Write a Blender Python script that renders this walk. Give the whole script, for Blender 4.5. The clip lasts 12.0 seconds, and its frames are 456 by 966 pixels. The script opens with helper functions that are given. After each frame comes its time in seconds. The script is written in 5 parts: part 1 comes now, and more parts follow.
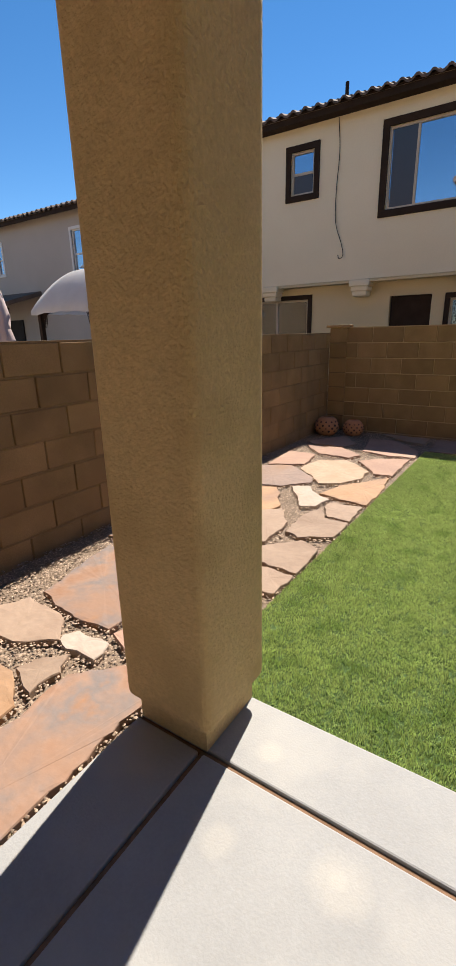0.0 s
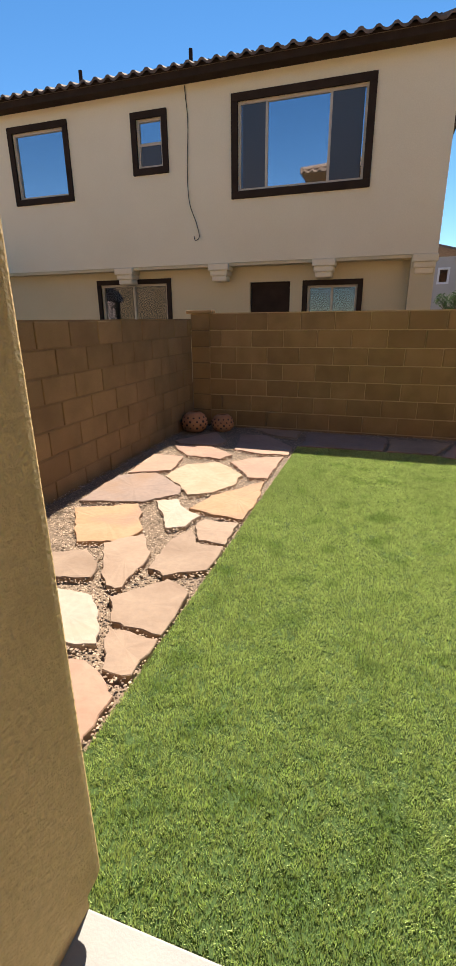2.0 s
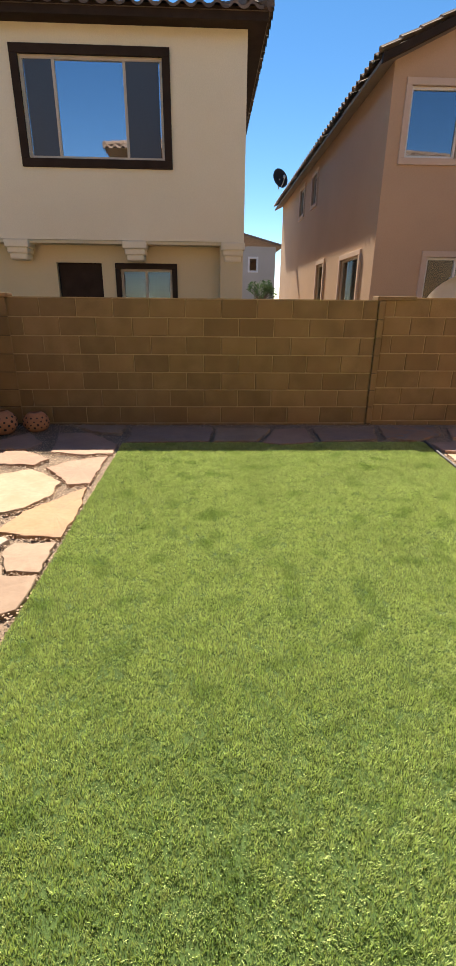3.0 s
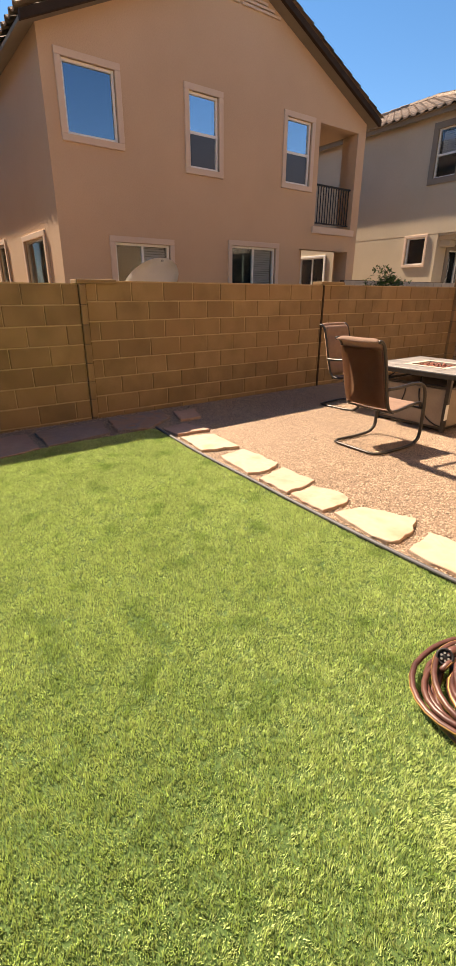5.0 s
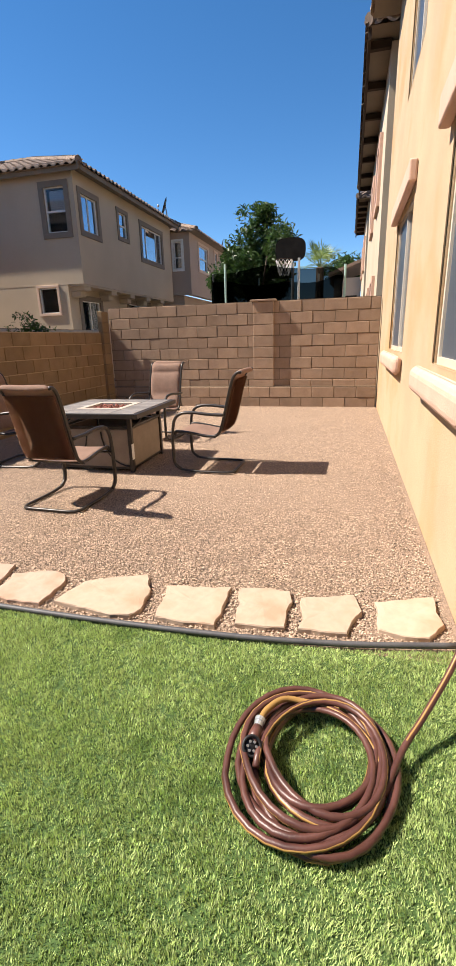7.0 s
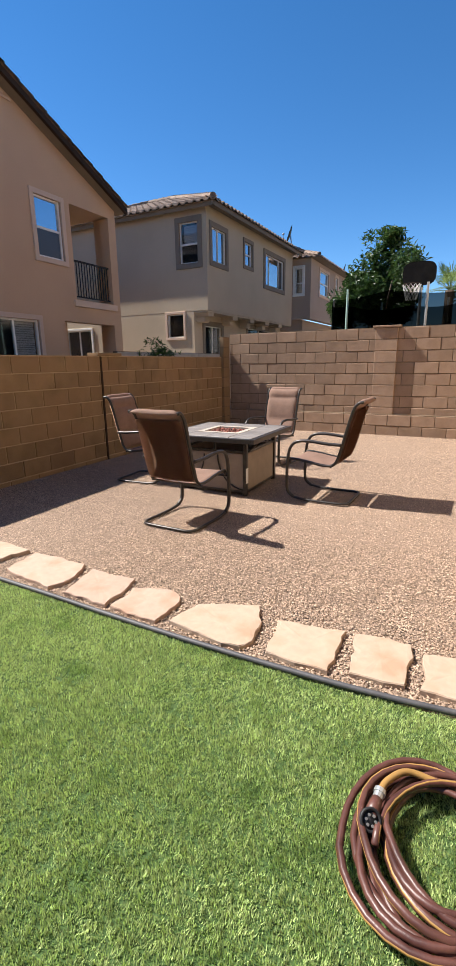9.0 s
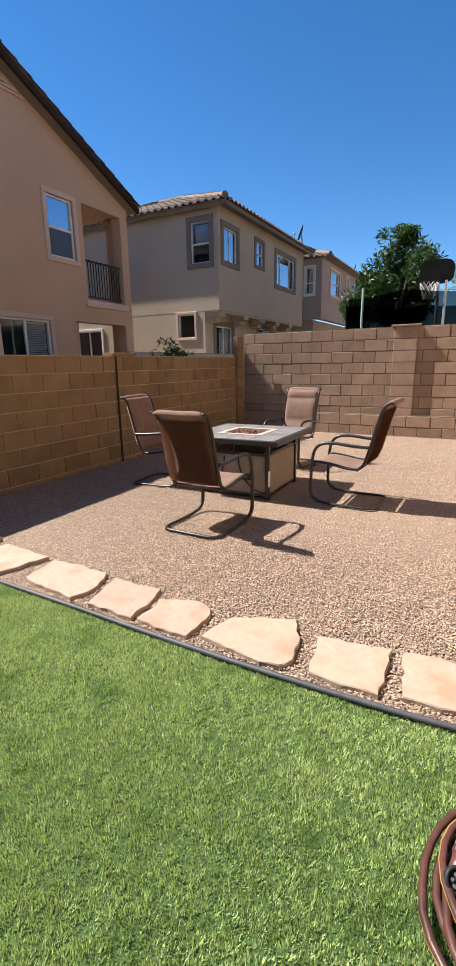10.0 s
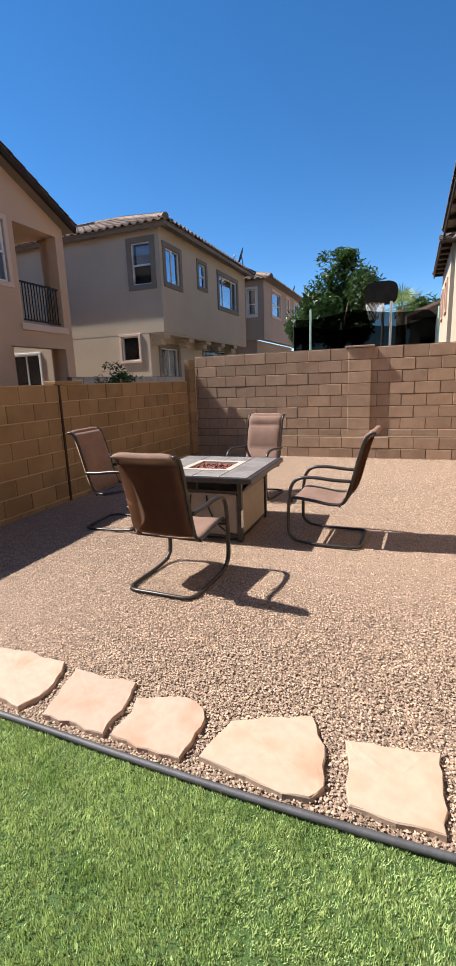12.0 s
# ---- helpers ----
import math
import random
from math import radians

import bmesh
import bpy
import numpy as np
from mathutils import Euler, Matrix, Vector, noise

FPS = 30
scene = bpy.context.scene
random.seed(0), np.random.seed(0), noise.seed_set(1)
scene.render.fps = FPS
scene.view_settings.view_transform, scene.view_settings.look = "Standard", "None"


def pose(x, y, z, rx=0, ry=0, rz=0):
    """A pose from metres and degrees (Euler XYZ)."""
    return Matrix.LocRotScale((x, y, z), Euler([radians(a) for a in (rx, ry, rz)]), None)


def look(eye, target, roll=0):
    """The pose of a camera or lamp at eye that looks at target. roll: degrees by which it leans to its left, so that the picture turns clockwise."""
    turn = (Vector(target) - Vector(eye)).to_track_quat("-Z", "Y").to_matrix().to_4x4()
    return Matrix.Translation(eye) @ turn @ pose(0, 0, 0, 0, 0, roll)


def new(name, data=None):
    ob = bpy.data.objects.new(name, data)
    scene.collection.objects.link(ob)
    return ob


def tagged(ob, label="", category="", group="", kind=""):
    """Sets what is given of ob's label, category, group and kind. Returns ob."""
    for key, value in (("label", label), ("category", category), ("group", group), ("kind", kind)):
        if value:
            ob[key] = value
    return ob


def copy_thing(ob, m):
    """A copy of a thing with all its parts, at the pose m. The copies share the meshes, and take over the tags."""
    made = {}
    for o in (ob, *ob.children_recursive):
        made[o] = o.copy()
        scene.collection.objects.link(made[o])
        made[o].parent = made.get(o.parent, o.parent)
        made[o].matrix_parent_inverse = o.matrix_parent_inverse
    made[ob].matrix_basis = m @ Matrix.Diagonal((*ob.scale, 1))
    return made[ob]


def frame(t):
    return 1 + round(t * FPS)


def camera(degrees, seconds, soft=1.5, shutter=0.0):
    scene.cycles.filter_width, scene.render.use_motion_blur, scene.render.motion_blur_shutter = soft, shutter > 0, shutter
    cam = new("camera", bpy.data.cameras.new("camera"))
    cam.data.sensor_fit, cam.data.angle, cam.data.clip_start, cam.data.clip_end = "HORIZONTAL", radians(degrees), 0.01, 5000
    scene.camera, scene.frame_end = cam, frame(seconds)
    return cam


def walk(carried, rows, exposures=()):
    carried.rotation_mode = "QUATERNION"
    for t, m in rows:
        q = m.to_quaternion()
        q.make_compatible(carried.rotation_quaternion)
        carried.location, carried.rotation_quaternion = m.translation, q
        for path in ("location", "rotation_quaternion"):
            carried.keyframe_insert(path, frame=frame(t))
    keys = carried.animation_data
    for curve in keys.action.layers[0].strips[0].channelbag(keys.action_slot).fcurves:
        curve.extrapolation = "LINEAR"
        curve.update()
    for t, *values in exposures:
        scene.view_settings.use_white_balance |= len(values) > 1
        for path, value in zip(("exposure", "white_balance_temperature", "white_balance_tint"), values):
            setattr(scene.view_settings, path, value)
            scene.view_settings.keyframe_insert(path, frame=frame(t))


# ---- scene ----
cam = camera(52.5, 12.0, soft=0.7)
PATH = [
    (0, (0.007, -0.011, 1.372), (-1.061, 1.566, 0.759), -1.3),
    (0.5, (-0.148, 0.136, 1.372), (-1.133, 1.766, 0.763), -0.9),
    (1, (-0.213, 0.307, 1.353), (-1.066, 2.005, 0.73), -0.6),
    (1.5, (-0.217, 0.524, 1.363), (-1.012, 2.244, 0.723), -0.5),
    (2, (-0.205, 0.683, 1.348), (-0.795, 2.474, 0.681), -0.6),
    (2.5, (-0.19, 0.853, 1.349), (-0.423, 2.714, 0.653), 0.9),
    (3, (-0.121, 0.964, 1.38), (-0.041, 2.826, 0.655), 0.6),
    (3.2, (-0.081, 0.987, 1.383), (0.074, 2.839, 0.645), 0.8),
    (4.8, (-0.043, 1.328, 1.35), (0.99, 2.863, 0.592), 0.1),
    (5, (0.007, 1.378, 1.336), (1.096, 2.874, 0.577), 0.2),
    (5.5, (0.157, 1.534, 1.255), (1.542, 2.814, 0.591), 2.3),
    (6, (0.256, 1.643, 1.245), (1.916, 2.549, 0.593), 1.7),
    (6.5, (0.33, 1.752, 1.269), (2.153, 2.278, 0.64), -1.6),
    (6.7, (0.355, 1.757, 1.273), (2.207, 2.21, 0.67), -1.6),
    (8.3, (0.389, 1.813, 1.323), (2.134, 2.648, 0.815), -1.7),
    (8.5, (0.389, 1.819, 1.334), (2.121, 2.684, 0.831), -1.5),
    (9, (0.372, 1.864, 1.339), (2.087, 2.762, 0.836), -0.8),
    (9.5, (0.354, 1.949, 1.332), (2.063, 2.859, 0.831), -1.2),
    (10, (0.443, 2.069, 1.328), (2.145, 2.992, 0.829), -0.9),
    (10.5, (0.603, 2.15, 1.354), (2.317, 3.061, 0.871), -2.9),
    (11, (0.694, 2.257, 1.356), (2.467, 3.048, 0.876), -2.3),
    (11.5, (0.771, 2.445, 1.402), (2.567, 3.21, 0.966), -2.3),
    (12, (0.823, 2.476, 1.418), (2.638, 3.198, 0.99), -2.1),
]
walk(cam, [(t, look(eye, target, roll)) for t, eye, target, roll in PATH],
     exposures=[(0.0, 0.94, 7000, 12), (1.5, 1.08, 7350, 12), (3.0, 1.25, 7750, 12), (5.0, 1.52, 8750, 17), (6.0, 1.43, 8350, 17), (6.7, 1.20, 7250, 14), (8.3, 1.10, 6500, 12), (12.0, 1.09, 6400, 12)])

# ---- light ----
SUN_EL, SUN_AZ = 51.0, 9.5          # degrees above the horizon; degrees from +y towards -x
sun_from = Vector((-math.sin(radians(SUN_AZ)) * math.cos(radians(SUN_EL)), math.cos(radians(SUN_AZ)) * math.cos(radians(SUN_EL)), math.sin(radians(SUN_EL))))
sun = new("sun", bpy.data.lights.new("sun", "SUN"))
sun.data.energy, sun.data.angle, sun.data.color = 5.0, radians(0.53), (1.0, 0.945, 0.86)
sun.matrix_world = look(sun_from * 40, (0, 0, 0))
world = bpy.data.worlds.new("sky")
scene.world = world
world.use_nodes = True
wn = world.node_tree
sky = wn.nodes.new("ShaderNodeTexSky")
sky.sky_type, sky.sun_disc = "NISHITA", False
sky.sun_elevation, sky.sun_rotation = radians(SUN_EL), radians(-SUN_AZ)
sky.altitude, sky.dust_density, sky.ozone_density, sky.air_density = 2000, 0.0, 2.4, 0.95
deep = wn.nodes.new("ShaderNodeHueSaturation")
deep.inputs["Saturation"].default_value, deep.inputs["Hue"].default_value = 1.28, 0.499
wn.links.new(sky.outputs[0], deep.inputs["Color"])
wn.links.new(deep.outputs[0], wn.nodes["Background"].inputs[0])
wn.nodes["Background"].inputs[1].default_value = 0.087

# ---- materials ----
def material(name, colours, scale=8.0, rough=0.85, bump=0.0, bump_scale=60.0, metal=0.0, spec=0.5, fine=0.25, random_tint=0.0, stain=None, stain_scale=0.8, island=False, kind="noise"):
    """A surface with a broad and a fine variation of colour, relief, and a tint that differs from piece to piece."""
    m = bpy.data.materials.new(name)
    m.use_nodes = True
    t = m.node_tree
    b = t.nodes["Principled BSDF"]
    co = t.nodes.new("ShaderNodeTexCoord")
    geo = t.nodes.new("ShaderNodeNewGeometry")
    n = t.nodes.new("ShaderNodeTexNoise")
    n.inputs["Scale"].default_value, n.inputs["Detail"].default_value = scale, 6
    t.links.new(geo.outputs["Position"], n.inputs["Vector"])
    ramp = t.nodes.new("ShaderNodeValToRGB")
    e = ramp.color_ramp.elements
    e[0].position, e[1].position = 0.3, 0.7
    e[0].color, e[1].color = (*colours[0], 1), (*colours[-1], 1)
    for k, c in enumerate(colours[1:-1], 1):
        x = e.new(0.3 + 0.4 * k / (len(colours) - 1))
        x.color = (*c, 1)
    t.links.new(n.outputs["Fac"], ramp.inputs[0])
    col = ramp.outputs[0]

    def mix(kind_, fac, a, bcol):
        x = t.nodes.new("ShaderNodeMix")
        x.data_type, x.blend_type = "RGBA", kind_
        if isinstance(fac, float):
            x.inputs[0].default_value = fac
        else:
            t.links.new(fac, x.inputs[0])
        for i, v in ((6, a), (7, bcol)):
            if isinstance(v, tuple):
                x.inputs[i].default_value = (*v, 1)
            else:
                t.links.new(v, x.inputs[i])
        return x.outputs[2]

    def grey(value, lo, hi):
        x = t.nodes.new("ShaderNodeMapRange")
        t.links.new(value, x.inputs[0])
        x.inputs[3].default_value, x.inputs[4].default_value = lo, hi
        return x.outputs[0]

    f = t.nodes.new("ShaderNodeTexNoise")
    f.inputs["Scale"].default_value, f.inputs["Detail"].default_value = bump_scale * 0.7, 3
    t.links.new(geo.outputs["Position"], f.inputs["Vector"])
    if fine:
        col = mix("MULTIPLY", 1.0, col, grey(f.outputs["Fac"], 1 - fine, 1 + fine))
    if stain:
        s = t.nodes.new("ShaderNodeTexNoise")
        s.inputs["Scale"].default_value, s.inputs["Detail"].default_value = stain_scale, 5
        t.links.new(geo.outputs["Position"], s.inputs["Vector"])
        r2 = t.nodes.new("ShaderNodeMapRange")
        r2.inputs[1].default_value, r2.inputs[2].default_value = 0.48, 0.68
        t.links.new(s.outputs["Fac"], r2.inputs[0])
        col = mix("MIX", r2.outputs[0], col, stain)
    if random_tint:
        src = geo.outputs["Random Per Island"] if island else t.nodes.new("ShaderNodeObjectInfo").outputs["Random"]
        col = mix("MULTIPLY", 1.0, col, grey(src, 1 - random_tint, 1 + random_tint))
    t.links.new(col, b.inputs["Base Color"])
    b.inputs["Roughness"].default_value, b.inputs["Metallic"].default_value = rough, metal
    b.inputs["Specular IOR Level"].default_value = spec
    if bump:
        bn = t.nodes.new("ShaderNodeTexNoise")
        bn.inputs["Scale"].default_value, bn.inputs["Detail"].default_value = bump_scale, 4
        t.links.new(geo.outputs["Position"], bn.inputs["Vector"])
        bp = t.nodes.new("ShaderNodeBump")
        bp.inputs["Strength"].default_value, bp.inputs["Distance"].default_value = min(1.0, bump * 100), 0.012
        t.links.new(bn.outputs["Fac"], bp.inputs["Height"])
        t.links.new(bp.outputs[0], b.inputs["Normal"])
    return m


def glass_material(name, tint, gloss):
    m = bpy.data.materials.new(name)
    m.use_nodes = True
    t = m.node_tree
    t.nodes.remove(t.nodes["Principled BSDF"])
    a, g, x = t.nodes.new("ShaderNodeBsdfTransparent"), t.nodes.new("ShaderNodeBsdfGlossy"), t.nodes.new("ShaderNodeMixShader")
    a.inputs[0].default_value = (*tint, 1)
    g.inputs["Roughness"].default_value = 0.02
    g.inputs[0].default_value = (0.9, 0.93, 1.0, 1)
    x.inputs[0].default_value = gloss
    t.links.new(a.outputs[0], x.inputs[1])
    t.links.new(g.outputs[0], x.inputs[2])
    t.links.new(x.outputs[0], t.nodes["Material Output"].inputs[0])
    return m


M_dirt = material("tan gravelly soil", [(0.15, 0.11, 0.08), (0.23, 0.17, 0.125), (0.19, 0.14, 0.10)], 30, 0.95, 0.006, 90, fine=0.45)
M_pebble = material("tan and pink crushed gravel", [(0.262, 0.184, 0.130), (0.362, 0.260, 0.186)], 9, 0.9, 0.002, 200, random_tint=0.68, island=True, fine=0.2)
M_pebble_grey = material("brown grey gravel", [(0.265, 0.195, 0.142), (0.39, 0.295, 0.222)], 9, 0.9, 0.002, 200, random_tint=0.5, island=True, fine=0.2)
M_concrete = material("light grey concrete", [(0.268, 0.275, 0.280), (0.315, 0.323, 0.328)], 3, 0.85, 0.0012, 140, fine=0.10, stain=(0.36, 0.36, 0.35), stain_scale=2.2)
M_joint = material("rust brown joint filler", [(0.16, 0.09, 0.05), (0.22, 0.13, 0.08)], 20, 0.95, 0.003, 90, fine=0.3)


def ring_marks(m, marks):
    """Pale dried-water rings on the slab, each at its own centre and radius."""
    t = m.node_tree
    b = t.nodes["Principled BSDF"]
    col = b.inputs["Base Color"].links[0].from_socket
    geo = t.nodes.new("ShaderNodeNewGeometry")
    wob = t.nodes.new("ShaderNodeTexNoise")
    wob.inputs["Scale"].default_value = 16
    t.links.new(geo.outputs["Position"], wob.inputs["Vector"])
    for x, y, r, share in marks:
        d = t.nodes.new("ShaderNodeVectorMath")
        d.operation = "DISTANCE"
        t.links.new(geo.outputs["Position"], d.inputs[0])
        d.inputs[1].default_value = (x, y, 0.015)
        a = t.nodes.new("ShaderNodeMath")
        a.operation = "MULTIPLY_ADD"
        t.links.new(wob.outputs["Fac"], a.inputs[0])
        a.inputs[1].default_value = r * 0.7
        t.links.new(d.outputs["Value"], a.inputs[2])
        ramp = t.nodes.new("ShaderNodeMapRange")
        ramp.inputs[1].default_value, ramp.inputs[2].default_value = r * 1.45, r * 0.9
        ramp.inputs[3].default_value, ramp.inputs[4].default_value = 0.0, share
        t.links.new(a.outputs[0], ramp.inputs[0])
        x_ = t.nodes.new("ShaderNodeMix")
        x_.data_type = "RGBA"
        t.links.new(ramp.outputs[0], x_.inputs[0])
        t.links.new(col, x_.inputs[6])
        x_.inputs[7].default_value = (0.50, 0.475, 0.42, 1)
        col = x_.outputs[2]
    t.links.new(col, b.inputs["Base Color"])


ring_marks(M_concrete, [(-0.23, 0.81, 0.085, 0.25), (-0.235, 0.82, 0.03, 0.18), (-0.56, 0.73, 0.055, 0.2), (-0.57, 1.07, 0.05, 0.25), (0.35, 0.5, 0.08, 0.18)])
M_gravel_bed = material("tan gravel bed", [(0.18, 0.126, 0.088), (0.29, 0.205, 0.146), (0.23, 0.163, 0.116)], 70, 0.95, 0.01, 110, fine=0.5)
M_turf_base = material("dark green turf backing", [(0.030, 0.064, 0.015), (0.060, 0.112, 0.026)], 150, 0.95, 0.004, 120)
M_block = material("tan concrete block", [(0.195, 0.127, 0.064), (0.275, 0.180, 0.093)], 3.5, 0.92, 0.004, 190, random_tint=0.15, fine=0.22, stain=(0.24, 0.148, 0.075), stain_scale=1.4)
M_block_east = material("brown concrete block", [(0.25, 0.168, 0.112), (0.32, 0.22, 0.15)], 5, 0.92, 0.004, 190, random_tint=0.15, fine=0.16)
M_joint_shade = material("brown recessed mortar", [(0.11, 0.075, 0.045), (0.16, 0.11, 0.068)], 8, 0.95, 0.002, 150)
M_mortar = material("sandy mortar", [(0.34, 0.24, 0.135), (0.43, 0.315, 0.19)], 8, 0.95, 0.002, 150)
M_stucco_own = material("sand float stucco, tan", [(0.57, 0.40, 0.185), (0.65, 0.455, 0.22)], 2.2, 0.92, 0.007, 90, fine=0.22, stain=(0.50, 0.345, 0.155), stain_scale=3.0)
M_stucco_wall = material("warm cream stucco", [(0.42, 0.305, 0.19), (0.48, 0.355, 0.225)], 1.5, 0.92, 0.004, 90, fine=0.08, stain=(0.44, 0.265, 0.12), stain_scale=1.0)
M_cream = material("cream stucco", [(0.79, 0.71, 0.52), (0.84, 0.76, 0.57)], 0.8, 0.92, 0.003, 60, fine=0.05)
# Darker, yellower cream for the lower storey wall, pier and soffit.
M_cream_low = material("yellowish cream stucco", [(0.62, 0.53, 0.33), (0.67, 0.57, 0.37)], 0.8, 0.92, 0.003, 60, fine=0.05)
M_pink = material("salmon tan stucco", [(0.50, 0.335, 0.218), (0.55, 0.37, 0.242)], 0.7, 0.92, 0.004, 50, fine=0.06)
M_trim_pink = material("pale salmon trim", [(0.58, 0.43, 0.33), (0.62, 0.47, 0.36)], 2, 0.9, 0.002, 80, fine=0.05)
M_beige = material("beige stucco", [(0.44, 0.36, 0.26), (0.50, 0.41, 0.30)], 0.7, 0.92, 0.003, 50, fine=0.06)
M_far = material("rosy brown stucco", [(0.37, 0.275, 0.21), (0.42, 0.315, 0.245)], 0.7, 0.92, 0.003, 50, fine=0.06)
M_trim_beige = material("grey brown trim", [(0.19, 0.15, 0.115), (0.23, 0.185, 0.14)], 2, 0.9, fine=0.06)
M_brown_trim = material("dark brown painted trim", [(0.030, 0.019, 0.013), (0.045, 0.029, 0.020)], 4, 0.8, 0.001, 90, fine=0.12, spec=0.15)
M_grey_stucco = material("pale grey stucco", [(0.42, 0.38, 0.33), (0.47, 0.43, 0.38)], 0.7, 0.92, fine=0.05)
M_tile = material("brown grey clay tile", [(0.14, 0.10, 0.075), (0.24, 0.17, 0.125), (0.19, 0.145, 0.115)], 4, 0.85, 0.003, 60, fine=0.3, random_tint=0.2, island=True)
M_tile_dark = material("dark brown clay tile", [(0.10, 0.07, 0.05), (0.17, 0.12, 0.09)], 4, 0.85, 0.003, 60, fine=0.3, random_tint=0.2, island=True)
M_white = material("white vinyl frame", [(0.70, 0.69, 0.66), (0.76, 0.75, 0.72)], 4, 0.5, fine=0.04)
M_tan_frame = material("almond vinyl frame", [(0.50, 0.44, 0.35), (0.55, 0.49, 0.40)], 4, 0.55, fine=0.04)
M_screen = material("grey insect screen", [(0.050, 0.068, 0.090), (0.066, 0.088, 0.115)], 200, 0.35, fine=0.15)
M_blind = material("off white window blind", [(0.55, 0.55, 0.54), (0.62, 0.62, 0.61)], 4, 0.8, fine=0.05)
# Matt black for rails and cable; also paints the rooms' darkness behind glass.
M_dark = material("matt black and unlit room dark", [(0.02, 0.018, 0.016), (0.03, 0.027, 0.024)], 2, 0.9)
M_blade = material("green turf fibre", [(0.295, 0.415, 0.135), (0.49, 0.59, 0.25), (0.39, 0.50, 0.19)], 5, 0.45, fine=0.0, random_tint=0.58, island=True, spec=0.4)
M_stone = [material(n, c, 5, 0.85, 0.0016, 38, random_tint=0.10, fine=0.16, stain=st, stain_scale=2.4) for n, c, st in (
    ("cream sandstone", [(0.368, 0.262, 0.180), (0.415, 0.301, 0.216)], (0.344, 0.223, 0.141)),
    ("pink sandstone", [(0.326, 0.201, 0.146), (0.368, 0.234, 0.175)], (0.297, 0.184, 0.141)),
    ("orange sandstone", [(0.326, 0.190, 0.105), (0.356, 0.223, 0.135)], (0.261, 0.167, 0.117)),
    ("purple grey sandstone", [(0.213, 0.156, 0.135), (0.261, 0.184, 0.151)], (0.249, 0.156, 0.105)),
    ("beige sandstone", [(0.274, 0.195, 0.146), (0.315, 0.229, 0.170)], (0.237, 0.162, 0.117)),
    ("rust red sandstone", [(0.255, 0.135, 0.080), (0.270, 0.170, 0.122), (0.175, 0.150, 0.143), (0.300, 0.150, 0.075)], (0.265, 0.160, 0.110)),
    ("pale sandstone", [(0.355, 0.292, 0.242), (0.395, 0.330, 0.280)], (0.392, 0.301, 0.233)))]
M_step_cream = material("pale cream paver", [(0.375, 0.282, 0.205), (0.44, 0.335, 0.25)], 5, 0.85, 0.0016, 38, random_tint=0.08, fine=0.12, stain=(0.36, 0.235, 0.155), stain_scale=5)
M_step_pink = material("pale peach paver", [(0.37, 0.262, 0.197), (0.43, 0.312, 0.238)], 5, 0.85, 0.0016, 38, random_tint=0.08, fine=0.12, stain=(0.35, 0.22, 0.15), stain_scale=5)
M_edging = material("black plastic edging", [(0.05, 0.05, 0.055), (0.08, 0.08, 0.085)], 6, 0.6, 0.001, 80)
M_hose = material("brown red rubber hose", [(0.045, 0.016, 0.012), (0.105, 0.041, 0.031)], 9, 0.42, 0.0006, 120, fine=0.2)
M_hose_tan = material("ochre hose stripe", [(0.27, 0.15, 0.045), (0.34, 0.20, 0.06)], 14, 0.45, fine=0.1)
M_black = material("black plastic", [(0.018, 0.018, 0.02), (0.03, 0.03, 0.032)], 14, 0.5, fine=0.1, spec=0.25)
M_board = material("matt black board", [(0.012, 0.012, 0.012), (0.02, 0.019, 0.018)], 6, 0.95, fine=0.1, spec=0.05)
M_chair_metal = material("bronze powder coated metal", [(0.028, 0.024, 0.021), (0.045, 0.038, 0.033)], 30, 0.38, metal=0.35, fine=0.15)
M_sling = material("tan woven sling fabric", [(0.25, 0.155, 0.115), (0.31, 0.195, 0.145)], 9, 0.85, 0.003, 260, fine=0.22)
M_sling_back = material("brown sling back", [(0.48, 0.31, 0.215), (0.54, 0.355, 0.25)], 9, 0.8, 0.002, 260, fine=0.2)
M_table_tile = material("grey slate tile", [(0.15, 0.135, 0.125), (0.22, 0.20, 0.185)], 12, 0.5, 0.001, 70, random_tint=0.15, fine=0.15)
M_table_panel = material("taupe table panel", [(0.24, 0.19, 0.145), (0.29, 0.23, 0.175)], 8, 0.7, 0.001, 90, fine=0.1)
M_rim = material("pale stone rim", [(0.36, 0.31, 0.26), (0.43, 0.38, 0.32)], 12, 0.6, fine=0.1)
M_lava = material("red lava rock", [(0.12, 0.035, 0.025), (0.22, 0.08, 0.055)], 30, 0.9, 0.005, 90, random_tint=0.5, island=True)
M_terracotta = material("terracotta", [(0.36, 0.165, 0.09), (0.45, 0.22, 0.125)], 9, 0.85, 0.002, 90, fine=0.15)
M_canvas = material("white canopy fabric", [(0.72, 0.71, 0.70), (0.78, 0.77, 0.76)], 3, 0.8, fine=0.04)
M_mauve = material("faded mauve umbrella fabric", [(0.52, 0.42, 0.42), (0.60, 0.50, 0.49)], 3, 0.85, fine=0.06)
M_leaf = material("dark glossy leaf", [(0.026, 0.064, 0.014), (0.065, 0.125, 0.028)], 2, 0.45, fine=0.0, random_tint=0.6, island=True)
M_palm = material("light palm leaf", [(0.13, 0.20, 0.05), (0.22, 0.30, 0.09)], 2, 0.5, fine=0.0, random_tint=0.4, island=True)
